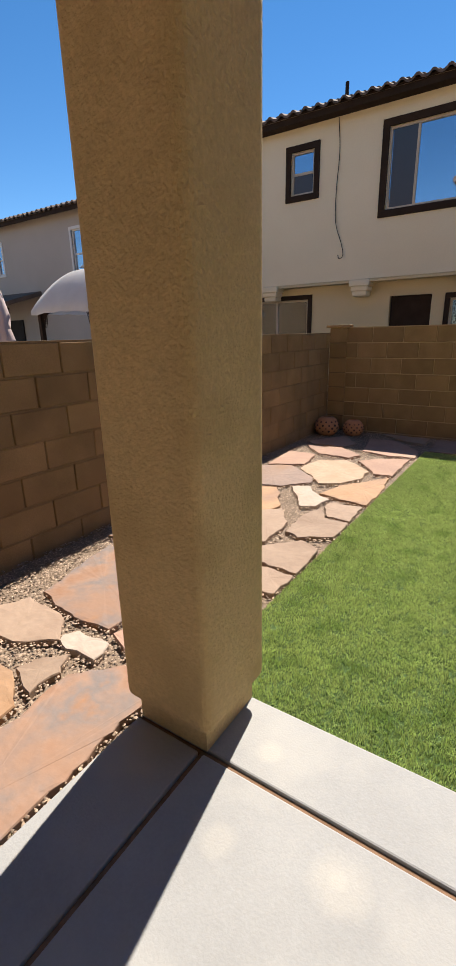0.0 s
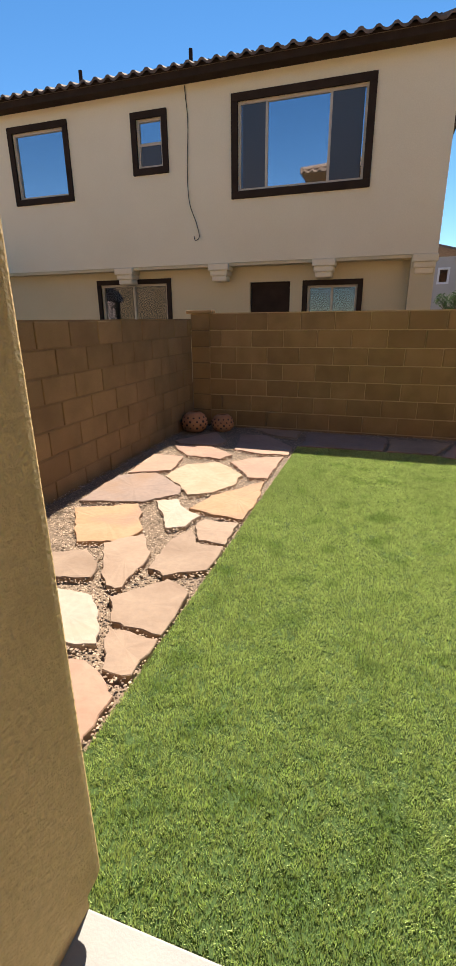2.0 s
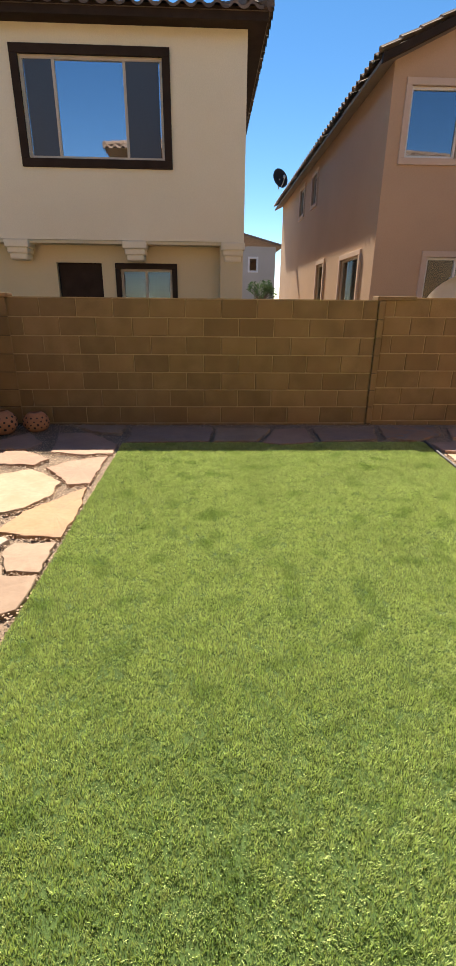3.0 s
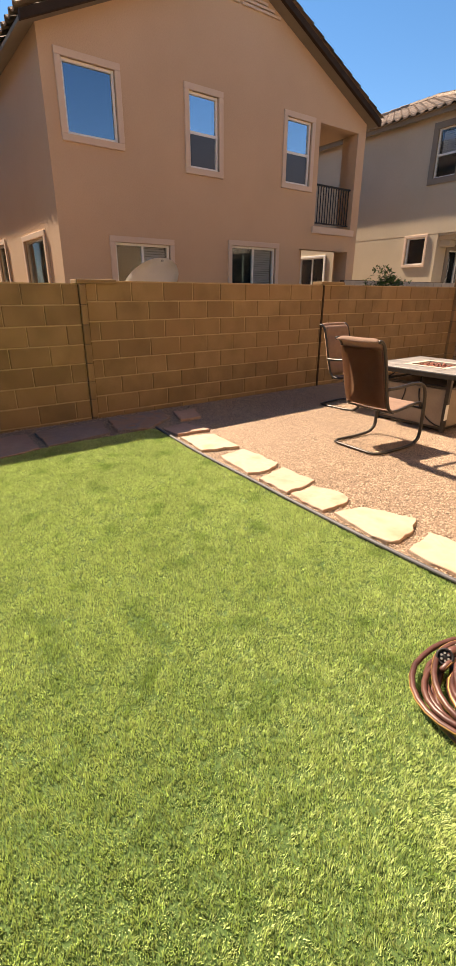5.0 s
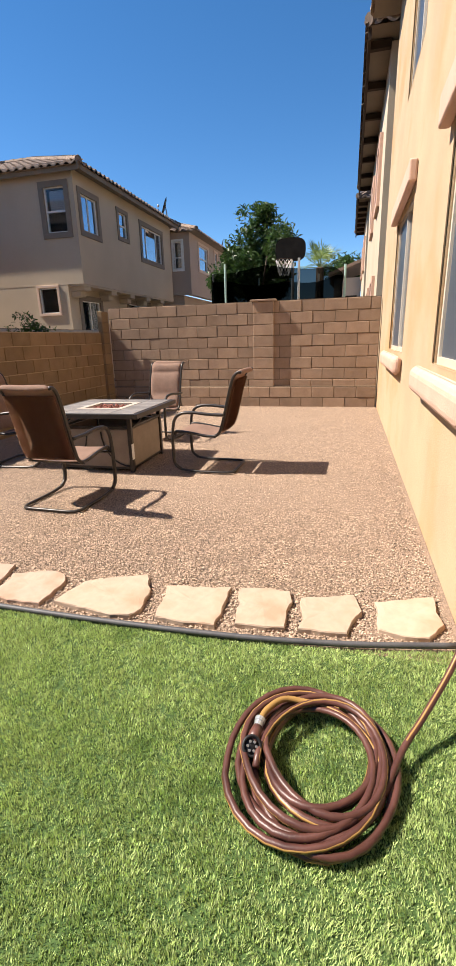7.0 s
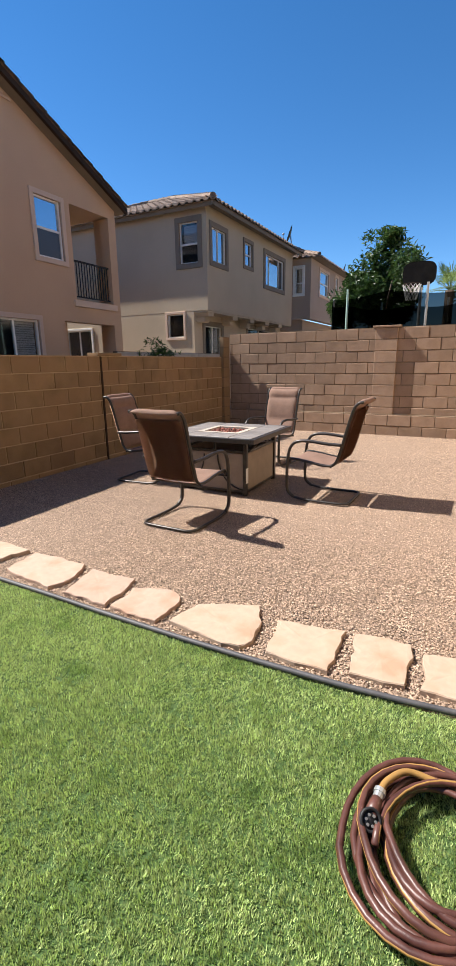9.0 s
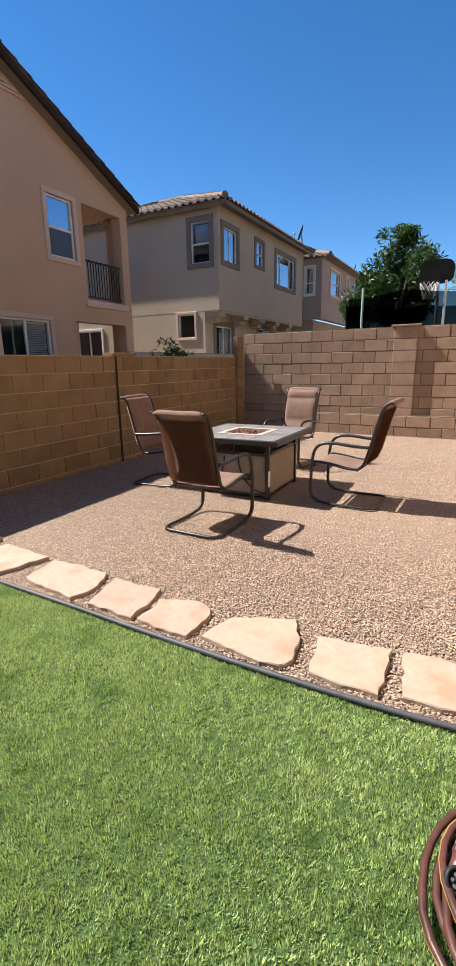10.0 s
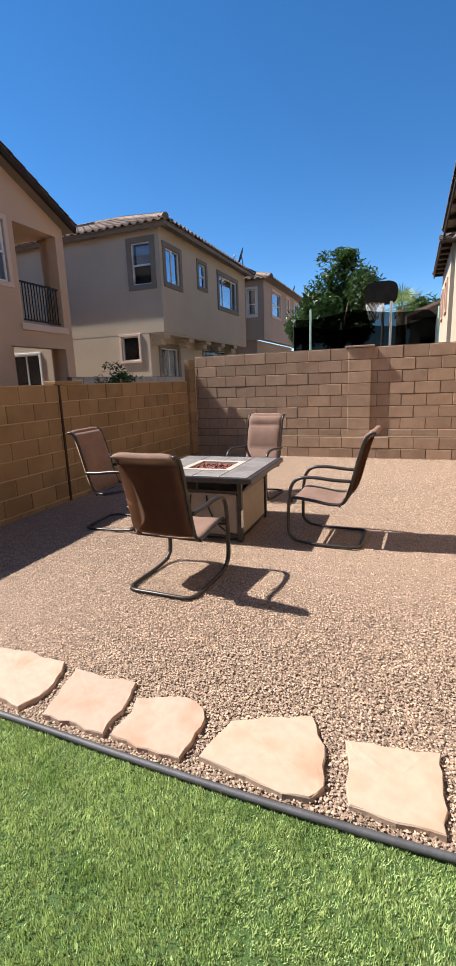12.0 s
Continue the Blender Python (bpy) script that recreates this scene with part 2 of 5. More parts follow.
M_bark = material("brown bark", [(0.10, 0.07, 0.05), (0.17, 0.12, 0.09)], 12, 0.95, 0.01, 40)
M_net = glass_material("dark safety net", (0.13, 0.138, 0.138), 0.0)
M_steel = material("galvanised steel", [(0.42, 0.44, 0.45), (0.52, 0.54, 0.55)], 10, 0.4, metal=0.7, fine=0.1)
M_green_pole = material("pale green pole sleeve", [(0.30, 0.46, 0.40), (0.36, 0.52, 0.46)], 10, 0.7, fine=0.1)
M_block_grey = material("pale grey concrete block", [(0.40, 0.36, 0.31), (0.47, 0.43, 0.37)], 5, 0.92, 0.002, 150, fine=0.12)
M_sill = material("dusty pink foam trim", [(0.52, 0.33, 0.25), (0.58, 0.38, 0.29)], 5, 0.9, 0.004, 90, fine=0.08)
M_glass_clear = glass_material("clear window glass", (0.80, 0.82, 0.83), 0.045)
M_glass_deep = glass_material("deep blue window glass", (0.45, 0.50, 0.58), 0.26)
M_glass = glass_material("window glass", (0.60, 0.64, 0.67), 0.52)

def translucent(m, share):
    """Lets part of the light through a thin leaf or fibre."""
    t = m.node_tree
    b, out = t.nodes["Principled BSDF"], t.nodes["Material Output"]
    tr, mx = t.nodes.new("ShaderNodeBsdfTranslucent"), t.nodes.new("ShaderNodeMixShader")
    t.links.new(b.inputs["Base Color"].links[0].from_socket, tr.inputs[0])
    mx.inputs[0].default_value = share
    t.links.new(b.outputs[0], mx.inputs[1])
    t.links.new(tr.outputs[0], mx.inputs[2])
    t.links.new(mx.outputs[0], out.inputs[0])


for leafy, share in ((M_blade, 0.2), (M_leaf, 0.3), (M_palm, 0.35)):
    translucent(leafy, share)
translucent(M_canvas, 0.4)
translucent(M_sling_back, 0.6)
translucent(M_sling, 0.3)

# ---- building helpers ----
def part(name, bm, mat, parent=None, label="", smooth=False, matrix=None):
    me = bpy.data.meshes.new(name)
    bmesh.ops.recalc_face_normals(bm, faces=bm.faces[:]) if len(bm.faces) < 60000 else None
    bm.to_mesh(me)
    bm.free()
    me.materials.append(mat)
    if smooth:
        me.polygons.foreach_set("use_smooth", [True] * len(me.polygons))
    ob = new(name, me)
    if parent:
        ob.parent = parent
    if matrix is not None:
        ob.matrix_basis = matrix
    if label:
        ob["label"] = label
    return ob


def holder(name, label, category, group="", kind="", at=(0, 0, 0), turn=0):
    ob = new(name)
    ob.empty_display_size = 0.1
    ob.matrix_basis = pose(*at, 0, 0, turn)
    return tagged(ob, label, category, group, kind)


def box(bm, x0, x1, y0, y1, z0, z1, bevel=0.0, m=None, segments=2):
    r = bmesh.ops.create_cube(bm, size=1)
    vs = r["verts"]
    for v in vs:
        v.co = Vector((x0 + (v.co.x + 0.5) * (x1 - x0), y0 + (v.co.y + 0.5) * (y1 - y0), z0 + (v.co.z + 0.5) * (z1 - z0)))
    if bevel:
        es = list({e for v in vs for e in v.link_edges})
        out = bmesh.ops.bevel(bm, geom=es, offset=bevel, segments=segments, affect="EDGES", profile=0.5)
        vs = list({v for f in out["faces"] for v in f.verts} | {v for v in vs if v.is_valid})
    if m is not None:
        bmesh.ops.transform(bm, matrix=m, verts=[v for v in vs if v.is_valid])
    return vs


def boxed(name, dims, mat, parent=None, label="", bevel=0.0, matrix=None):
    bm = bmesh.new()
    box(bm, *dims, bevel)
    return part(name, bm, mat, parent, label, matrix=matrix)


def tube(bm, pts, r, n=8, closed=False, flat=1.0, r_end=None):
    """A round bar along the points; flat squeezes its section."""
    pts = [Vector(p) for p in pts]
    rings, side = [], None
    for i, p in enumerate(pts):
        a = pts[i - 1] if i or closed else p
        c = pts[(i + 1) % len(pts)] if i + 1 < len(pts) or closed else p
        d = (c - a).normalized()
        if side is None:
            side = d.orthogonal().normalized() if abs(d.z) > 0.9 else d.cross(Vector((0, 0, 1))).normalized()
        side = (side - d * side.dot(d)).normalized()
        up = side.cross(d)
        rr = r if r_end is None else r + (r_end - r) * i / (len(pts) - 1)
        rings.append([bm.verts.new(p + side * (math.cos(6.2832 * k / n) * rr) + up * (math.sin(6.2832 * k / n) * rr * flat)) for k in range(n)])
    for i in range(len(rings) - (0 if closed else 1)):
        a, c = rings[i], rings[(i + 1) % len(rings)]
        for k in range(n):
            bm.faces.new((a[k], a[(k + 1) % n], c[(k + 1) % n], c[k]))
    if not closed:
        bm.faces.new(rings[0][::-1])
        bm.faces.new(rings[-1])


def smooth_path(pts, steps=6):
    """Catmull-Rom through the points."""
    p = [Vector(q) for q in pts]
    p = [2 * p[0] - p[1]] + p + [2 * p[-1] - p[-2]]
    out = []
    for i in range(1, len(p) - 2):
        for k in range(steps):
            t = k / steps
            a, b, c, d = p[i - 1:i + 3]
            out.append(0.5 * (2 * b + (c - a) * t + (2 * a - 5 * b + 4 * c - d) * t * t + (3 * b - a - 3 * c + d) * t ** 3))
    return out + [p[-2]]


# A facade lies in its own frame: u along the wall, v up, its outer face at depth 0 and the inside at positive depth.
def facing(side, at):
    """The frame of a facade whose outer face looks south (-y), west (-x) or north (+y) and lies at that coordinate; u is then x or y."""
    if side == "south":
        return Matrix(((1, 0, 0, 0), (0, 1, 0, at), (0, 0, 1, 0), (0, 0, 0, 1)))
    if side == "north":
        return Matrix(((1, 0, 0, 0), (0, -1, 0, at), (0, 0, 1, 0), (0, 0, 0, 1)))
    return Matrix(((0, 1, 0, at), (1, 0, 0, 0), (0, 0, 1, 0), (0, 0, 0, 1)))


def facade(name, u0, u1, v0, v1, holes, thick, mat, parent, m, label="", top=None):
    """A wall with rectangular openings; top(u) may raise its upper edge, as in a gable."""
    bm = bmesh.new()
    us = sorted({u0, u1, *[min(max(h[k], u0), u1) for h in holes for k in (0, 1)]})
    if top:
        us = sorted({*us, (u0 + u1) / 2})
    vs = sorted({v0, v1, *[min(max(h[k], v0), v1) for h in holes for k in (2, 3)]})
    solid = {}
    for i, (a, c) in enumerate(zip(us, us[1:])):
        for j, (lo, hi) in enumerate(zip(vs, vs[1:])):
            solid[i, j] = not any(h[0] <= a + 1e-6 and h[1] >= c - 1e-6 and h[2] <= lo + 1e-6 and h[3] >= hi - 1e-6 for h in holes)
    grid = {}

    def vert(i, j, d):
        if (i, j, d) not in grid:
            z = top(us[i]) if top and j == len(vs) - 1 else vs[j]
            grid[i, j, d] = bm.verts.new((us[i], d * thick, z))
        return grid[i, j, d]

    for (i, j), there in solid.items():
        if there:
            for d in (0, 1):
                bm.faces.new([vert(i, j, d), vert(i + 1, j, d), vert(i + 1, j + 1, d), vert(i, j + 1, d)])
            for di, dj, p, q in ((-1, 0, (i, j), (i, j + 1)), (1, 0, (i + 1, j), (i + 1, j + 1)), (0, -1, (i, j), (i + 1, j)), (0, 1, (i, j + 1), (i + 1, j + 1))):
                if not solid.get((i + di, j + dj)):
                    bm.faces.new([vert(*p, 0), vert(*q, 0), vert(*q, 1), vert(*p, 1)])
    bmesh.ops.transform(bm, matrix=m, verts=bm.verts[:])
    return part(name, bm, mat, parent, label)


def frame_ring(bm, u0, u1, v0, v1, w, d0, d1, bevel=0.0):
    box(bm, u0, u1, d0, d1, v1 - w, v1, bevel)
    box(bm, u0, u1, d0, d1, v0, v0 + w, bevel)
    box(bm, u0, u0 + w, d0, d1, v0 + w, v1 - w, bevel)
    box(bm, u1 - w, u1, d0, d1, v0 + w, v1 - w, bevel)


def window(parent, m, u0, u1, v0, v1, trim=0.12, trim_mat=None, frame_mat=None, splits=(), rail=None, screens=(), blind=(), proud=0.04, gap=0.045, clear=False, glass=None):
    """A window in the opening u0..u1, v0..v1: foam trim round it, a vinyl frame, panes, screens and blinds."""
    def put(name, bm, mat, under, label=""):
        bmesh.ops.transform(bm, matrix=m, verts=bm.verts[:])
        return part(name, bm, mat, under, label)
    bm = bmesh.new()
    frame_ring(bm, u0 - trim, u1 + trim, v0 - trim, v1 + trim, trim, -proud, 0.02, 0.008)
    w = put("window", bm, trim_mat or M_brown_trim, parent)
    bm = bmesh.new()
    frame_ring(bm, u0, u1, v0, v1, gap, 0.03, 0.10)
    for s in splits:
        box(bm, s - gap * 0.5, s + gap * 0.5, 0.035, 0.095, v0 + gap, v1 - gap)
    if rail:
        box(bm, u0 + gap, u1 - gap, 0.032, 0.09, rail - 0.025, rail + 0.025)
    put("window_frame", bm, frame_mat or M_white, w)
    us = [u0 + gap, *splits, u1 - gap]
    for k, (a, c) in enumerate(zip(us, us[1:])):
        bm = bmesh.new()
        box(bm, a, c, 0.06, 0.066, v0 + gap, v1 - gap)
        put("pane", bm, M_glass_clear if blind or clear else glass or M_glass, w).visible_shadow = False
        if k in screens:
            bm = bmesh.new()
            box(bm, a + gap * 0.5, c - gap * 0.5, 0.045, 0.049, v0 + gap, (rail - 0.025) if rail else v1 - gap)
            put("screen", bm, M_screen, w, "grey insect screen")
    for a, c, lo, hi in blind:
        bm = bmesh.new()
        z = lo
        while z < hi:
            box(bm, a, c, 0.13, 0.137, z, min(hi, z + 0.043))
            z += 0.05
        put("blind", bm, M_blind, w, "pale slatted blind")
    # Near-black sheet right behind the panes: the unlit room as plain colour.
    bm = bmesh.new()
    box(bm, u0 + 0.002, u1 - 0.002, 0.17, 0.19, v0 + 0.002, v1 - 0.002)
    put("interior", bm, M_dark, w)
    return w


def tiled_roof(name, origin, along, up, mat, parent, pitch_=0.26, course=0.36, label="", lift=0.045):
    """Rows of barrel tiles on one roof plane: origin at the lower corner, along the eave, and up the slope (vectors)."""
    o, a, s = Vector(origin), Vector(along), Vector(up)
    nrm = a.cross(s).normalized()
    if nrm.z < 0:
        nrm = -nrm
    la, ls = a.length, s.length
    a, s = a.normalized(), s.normalized()
    nu, nv = max(1, int(la / pitch_)), max(1, round(ls / course))
    verts, faces = [], []
    k = 9
    prof = [(0.0, 0.0), (0.10, 0.25), (0.22, 0.8), (0.36, 1.0), (0.5, 0.8), (0.62, 0.25), (0.72, 0.0), (0.86, -0.16), (1.0, 0.0)]
    for j in range(nv):
        for i in range(nu):
            jit = random.uniform(-0.006, 0.006)
            base = len(verts)
            for q, l in ((j * ls / nv - 0.03, 0.05 + jit), ((j + 1) * ls / nv, 0.02)):
                for pu, ph in prof:
                    verts.append(o + a * ((i + pu) * la / nu) + s * q + nrm * (ph * 0.055 + l + lift - 0.045))
            for e in range(k - 1):
                faces.append((base + e, base + e + 1, base + k + e + 1, base + k + e))
            b2 = len(verts)
            for pu, ph in prof:
                verts.append(o + a * ((i + pu) * la / nu) + s * (j * ls / nv - 0.03) + nrm * (ph * 0.055 + jit + 0.022))
            for e in range(k - 1):
                faces.append((b2 + e, b2 + e + 1, base + e + 1, base + e))
    me = bpy.data.meshes.new(name)
    me.from_pydata([tuple(v) for v in verts], [], faces)
    me.materials.append(mat)
    ob = new(name, me)
    ob.parent = parent
    if label:
        ob["label"] = label
    return ob


# ---- ground ----
GROUND = -0.03
bm = bmesh.new()
bmesh.ops.create_grid(bm, x_segments=8, y_segments=8, size=700, matrix=Matrix.Translation((0, 0, GROUND)))
ground = tagged(part("ground", bm, M_dirt), "brown gravelly soil between the houses", "ground", kind="structure")

# ---- patio slab in four pours with open joints ----
patio = holder("patio", "light grey concrete patio slab with tooled joints", "patio", kind="structure")
for x0, x1, y0, y1 in ((-0.763, 1.9, -3.2, 0.938), (-0.765, 1.9, 0.957, 1.25), (-1.065, -0.782, -3.2, 0.938), (-1.065, -0.78, 0.955, 1.25)):
    boxed("slab", (x0, x1, y0, y1, -0.12, 0.015), M_concrete, patio, bevel=0.007)
for x0, x1, y0, y1 in ((-1.06, 1.9, 0.940, 0.955), (-0.78, -0.765, -3.2, 0.94)):
    boxed("joint_filler", (x0, x1, y0, y1, -0.1, 0.003), M_joint, patio, "brown fibre joint filler")

# ---- column ----
column = holder("patio_column", "square tan stucco patio column with rounded corners", "column", at=(-0.905, 1.10, 0.015))
bm = bmesh.new()
box(bm, -0.15, 0.15, -0.15, 0.15, 0.0, 0.14)
part("base", bm, M_stucco_own, column, "recessed tan column foot")
bm = bmesh.new()
box(bm, -0.19, 0.187, -0.187, 0.187, 0.10, 2.62, 0.035, segments=4)
part("shaft", bm, M_stucco_own, column)

# ---- patio roof and the own house ----
own_wall = holder("wall_south", "warm cream stucco house wall with recessed windows", "house wall", kind="structure")
S = facing("north", 1.22)
OWN_WINDOWS = [(5.72, 7.45, 1.08, 2.62), (2.65, 3.80, 1.08, 2.45), (5.9, 7.3, 3.9, 5.3)]
facade("wall", 1.75, 9.9, -0.1, 6.2, OWN_WINDOWS, 0.25, M_stucco_wall, own_wall, S)
boxed("ceiling", (-1.2, 2.0, -3.4, 1.30, 2.635, 2.85), M_stucco_own)
tagged(bpy.data.objects["ceiling"], "tan stucco ceiling slab of the covered patio", "ceiling", kind="structure")
w = boxed("wall_patio_east", (1.752, 1.95, -3.4, 0.965, -0.1, 2.63), M_stucco_wall)
tagged(w, "cream stucco wall beside the patio", "house wall", kind="structure")
w = boxed("wall_patio_south", (-1.2, 1.75, -3.6, -3.4, -0.1, 2.63), M_stucco_wall)
tagged(w, "cream stucco wall behind the patio", "house wall", kind="structure")

# ---- block walls ----
def block_mesh(w, h, d, mat):
    bm = bmesh.new()
    box(bm, -w / 2, w / 2, 0, d, -h / 2, h / 2, 0.006, segments=1)
    me = bpy.data.meshes.new("block")
    bm.to_mesh(me)
    bm.free()
    me.materials.append(mat)
    return me


BW, BH = 0.4064, 0.2032


def block_wall(name, label, m, u0, u1, courses, mat, z0=0.0, first=0.0, thick=0.15, bed=None):
    """A running-bond wall: mortar core and single blocks on its visible face."""
    wall = holder(name, label, "block wall", kind="structure")
    bm = bmesh.new()
    vs = box(bm, u0, u1, 0.012, thick - 0.012, z0 - 0.15, z0 + courses * BH - 0.006)
    bmesh.ops.transform(bm, matrix=m, verts=vs)
    for j in range(1, courses + 1):
        vs = box(bm, u0, u1, 0.0015 if bed else 0.005, thick - 0.012, z0 + j * BH - 0.006, z0 + j * BH + 0.006)
        bmesh.ops.transform(bm, matrix=m, verts=vs)
    part("mortar", bm, bed or M_joint_shade, wall)
    meshes = {}
    for j in range(courses):
        edges, x = [], u0 - BW + ((first + 0.5 * j) % 1.0) * BW
        while x < u1:
            a, c = max(u0, x), min(u1, x + BW)
            if c - a > 0.03:
                edges.append((a, c))
            x += BW
        for a, c in edges:
            wkey = round(c - a - 0.009, 3)
            if wkey not in meshes:
                meshes[wkey] = block_mesh(wkey, BH - 0.010, thick, mat)
            b = new("block", meshes[wkey])
            b.parent = wall
            b.matrix_basis = m @ pose((a + c) / 2, random.uniform(-0.003, 0.003), z0 + (j + 0.5) * BH, 0, 0, random.uniform(-0.25, 0.25))
    return wall


block_wall("wall_north", "tan concrete block garden wall in running bond", facing("south", 6.55), -2.62, 1.82, 8, M_block, z0=-0.2032, bed=M_mortar)
block_wall("wall_north_east", "tan concrete block garden wall beside the gravel", facing("south", 6.56), 1.90, 9.5, 8, M_block, z0=-0.1732, first=0.8, bed=M_mortar)
WW = Matrix(((0, -1, 0, -2.62), (1, 0, 0, 0), (0, 0, 1, 0), (0, 0, 0, 1)))
block_wall("wall_west", "tan concrete block side wall in running bond", WW, -3.4, 6.55, 8, M_block, z0=-0.2732, first=0.7, bed=M_block)
block_wall("wall_east", "brown concrete block end wall in running bond", facing("west", 9.5), 1.25, 6.55, 9, M_block_east, z0=0.09, first=0.42)

EW = facing("west", 9.4)
block_wall("wall_east_footing", "proud base course of the brown block wall", EW, 1.25, 6.55, 2, M_block_east, z0=-0.045, first=0.35, thick=0.25)


def pilaster(name, label, m, u0, u1, courses, mat, z0, depth, cap=0.0):
    p = holder(name, label, "pilaster", kind="structure")
    bm = bmesh.new()
    box(bm, u0 + 0.006, u1 - 0.006, 0.006, depth, z0 - 0.1, z0 + courses * BH - 0.004)
    bmesh.ops.transform(bm, matrix=m, verts=bm.verts[:])
    part("mortar", bm, M_joint_shade, p)
    me = block_mesh(u1 - u0, BH - 0.009, depth, mat)
    for j in range(courses):
        b = new("block", me)
        b.parent = p
        b.matrix_basis = m @ pose((u0 + u1) / 2, 0, z0 + (j + 0.5) * BH)
    if cap:
        bm = bmesh.new()
        box(bm, u0 - 0.05, u1 + 0.05, -0.03, depth, z0 + courses * BH, z0 + courses * BH + cap, 0.008)
        bmesh.ops.transform(bm, matrix=m, verts=bm.verts[:])
        part("cap", bm, mat, p, "flat concrete cap block")


pilaster("pilaster_east", "brown block pilaster in the end wall", facing("west", 9.445), 3.15, 3.54, 9, M_block_east, 0.09, 0.10, 0.035)
pilaster("pilaster_corner", "narrow tan block pilaster in the corner", facing("south", 6.52), -2.61, -2.36, 7, M_block, 0.0, 0.10, 0.04)
pilaster("pilaster_north", "slim seam pilaster in the garden wall", facing("south", 6.53), 1.825, 1.895, 7, M_block, 0.0, 0.10, 0.0)
pilaster("pilaster_end", "tan block pilaster where the walls meet", facing("south", 6.50), 9.12, 9.38, 9, M_block, 0.03, 0.10, 0.0)
for x0, x1, z in ((1.80, 2.25, 1.425), (5.45, 5.95, 1.456)):
    w = boxed("wall_cap", (x0, x1, 6.53, 6.73, z, z + 0.045), M_block, bevel=0.008)
    tagged(w, "flat cap block on the garden wall", "cap block", kind="structure")
w = boxed("wall_seam", (5.505, 5.535, 6.548, 6.57, -0.05, 1.45), M_brown_trim)
tagged(w, "dark vertical control joint in the garden wall", "joint", kind="structure")

# own house: rounded foam sills and heads
for x0, x1, z, n in ((5.6, 7.75, 0.86, "window_sill"), (2.45, 4.15, 0.86, "window_sill"), (5.6, 7.6, 2.63, "window_head"), (2.5, 3.95, 2.46, "window_head"), (5.75, 7.45, 5.31, "window_head")):
    bm = bmesh.new()
    box(bm, x0, x1, 1.222, 1.32 if n == "window_sill" else 1.30, z, z + 0.19, 0.06 if n == "window_sill" else 0.02, segments=4)
    part(n, bm, M_sill, own_wall, "dusty pink rounded sill" if n == "window_sill" else "pink foam head trim", smooth=False)
for u0_, u1_, v0_, v1_ in OWN_WINDOWS:
    window(own_wall, S, u0_, u1_, v0_, v1_, trim=0.006, trim_mat=M_stucco_wall, frame_mat=M_tan_frame, splits=((u0_ + u1_) / 2,), proud=0.002, screens=(1,))

bed = boxed("gravel_bed", (2.12, 9.40, 1.222, 6.545, -0.06, -0.0215), M_gravel_bed)
tagged(bed, "tan gravel bed around the seats", "gravel", kind="structure")

# ---- turf ----
turf = boxed("turf", (-1.03, 2.10, 1.262, 5.72, -0.05, -0.012), M_turf_base)
tagged(turf, "green artificial turf", "turf", kind="structure")

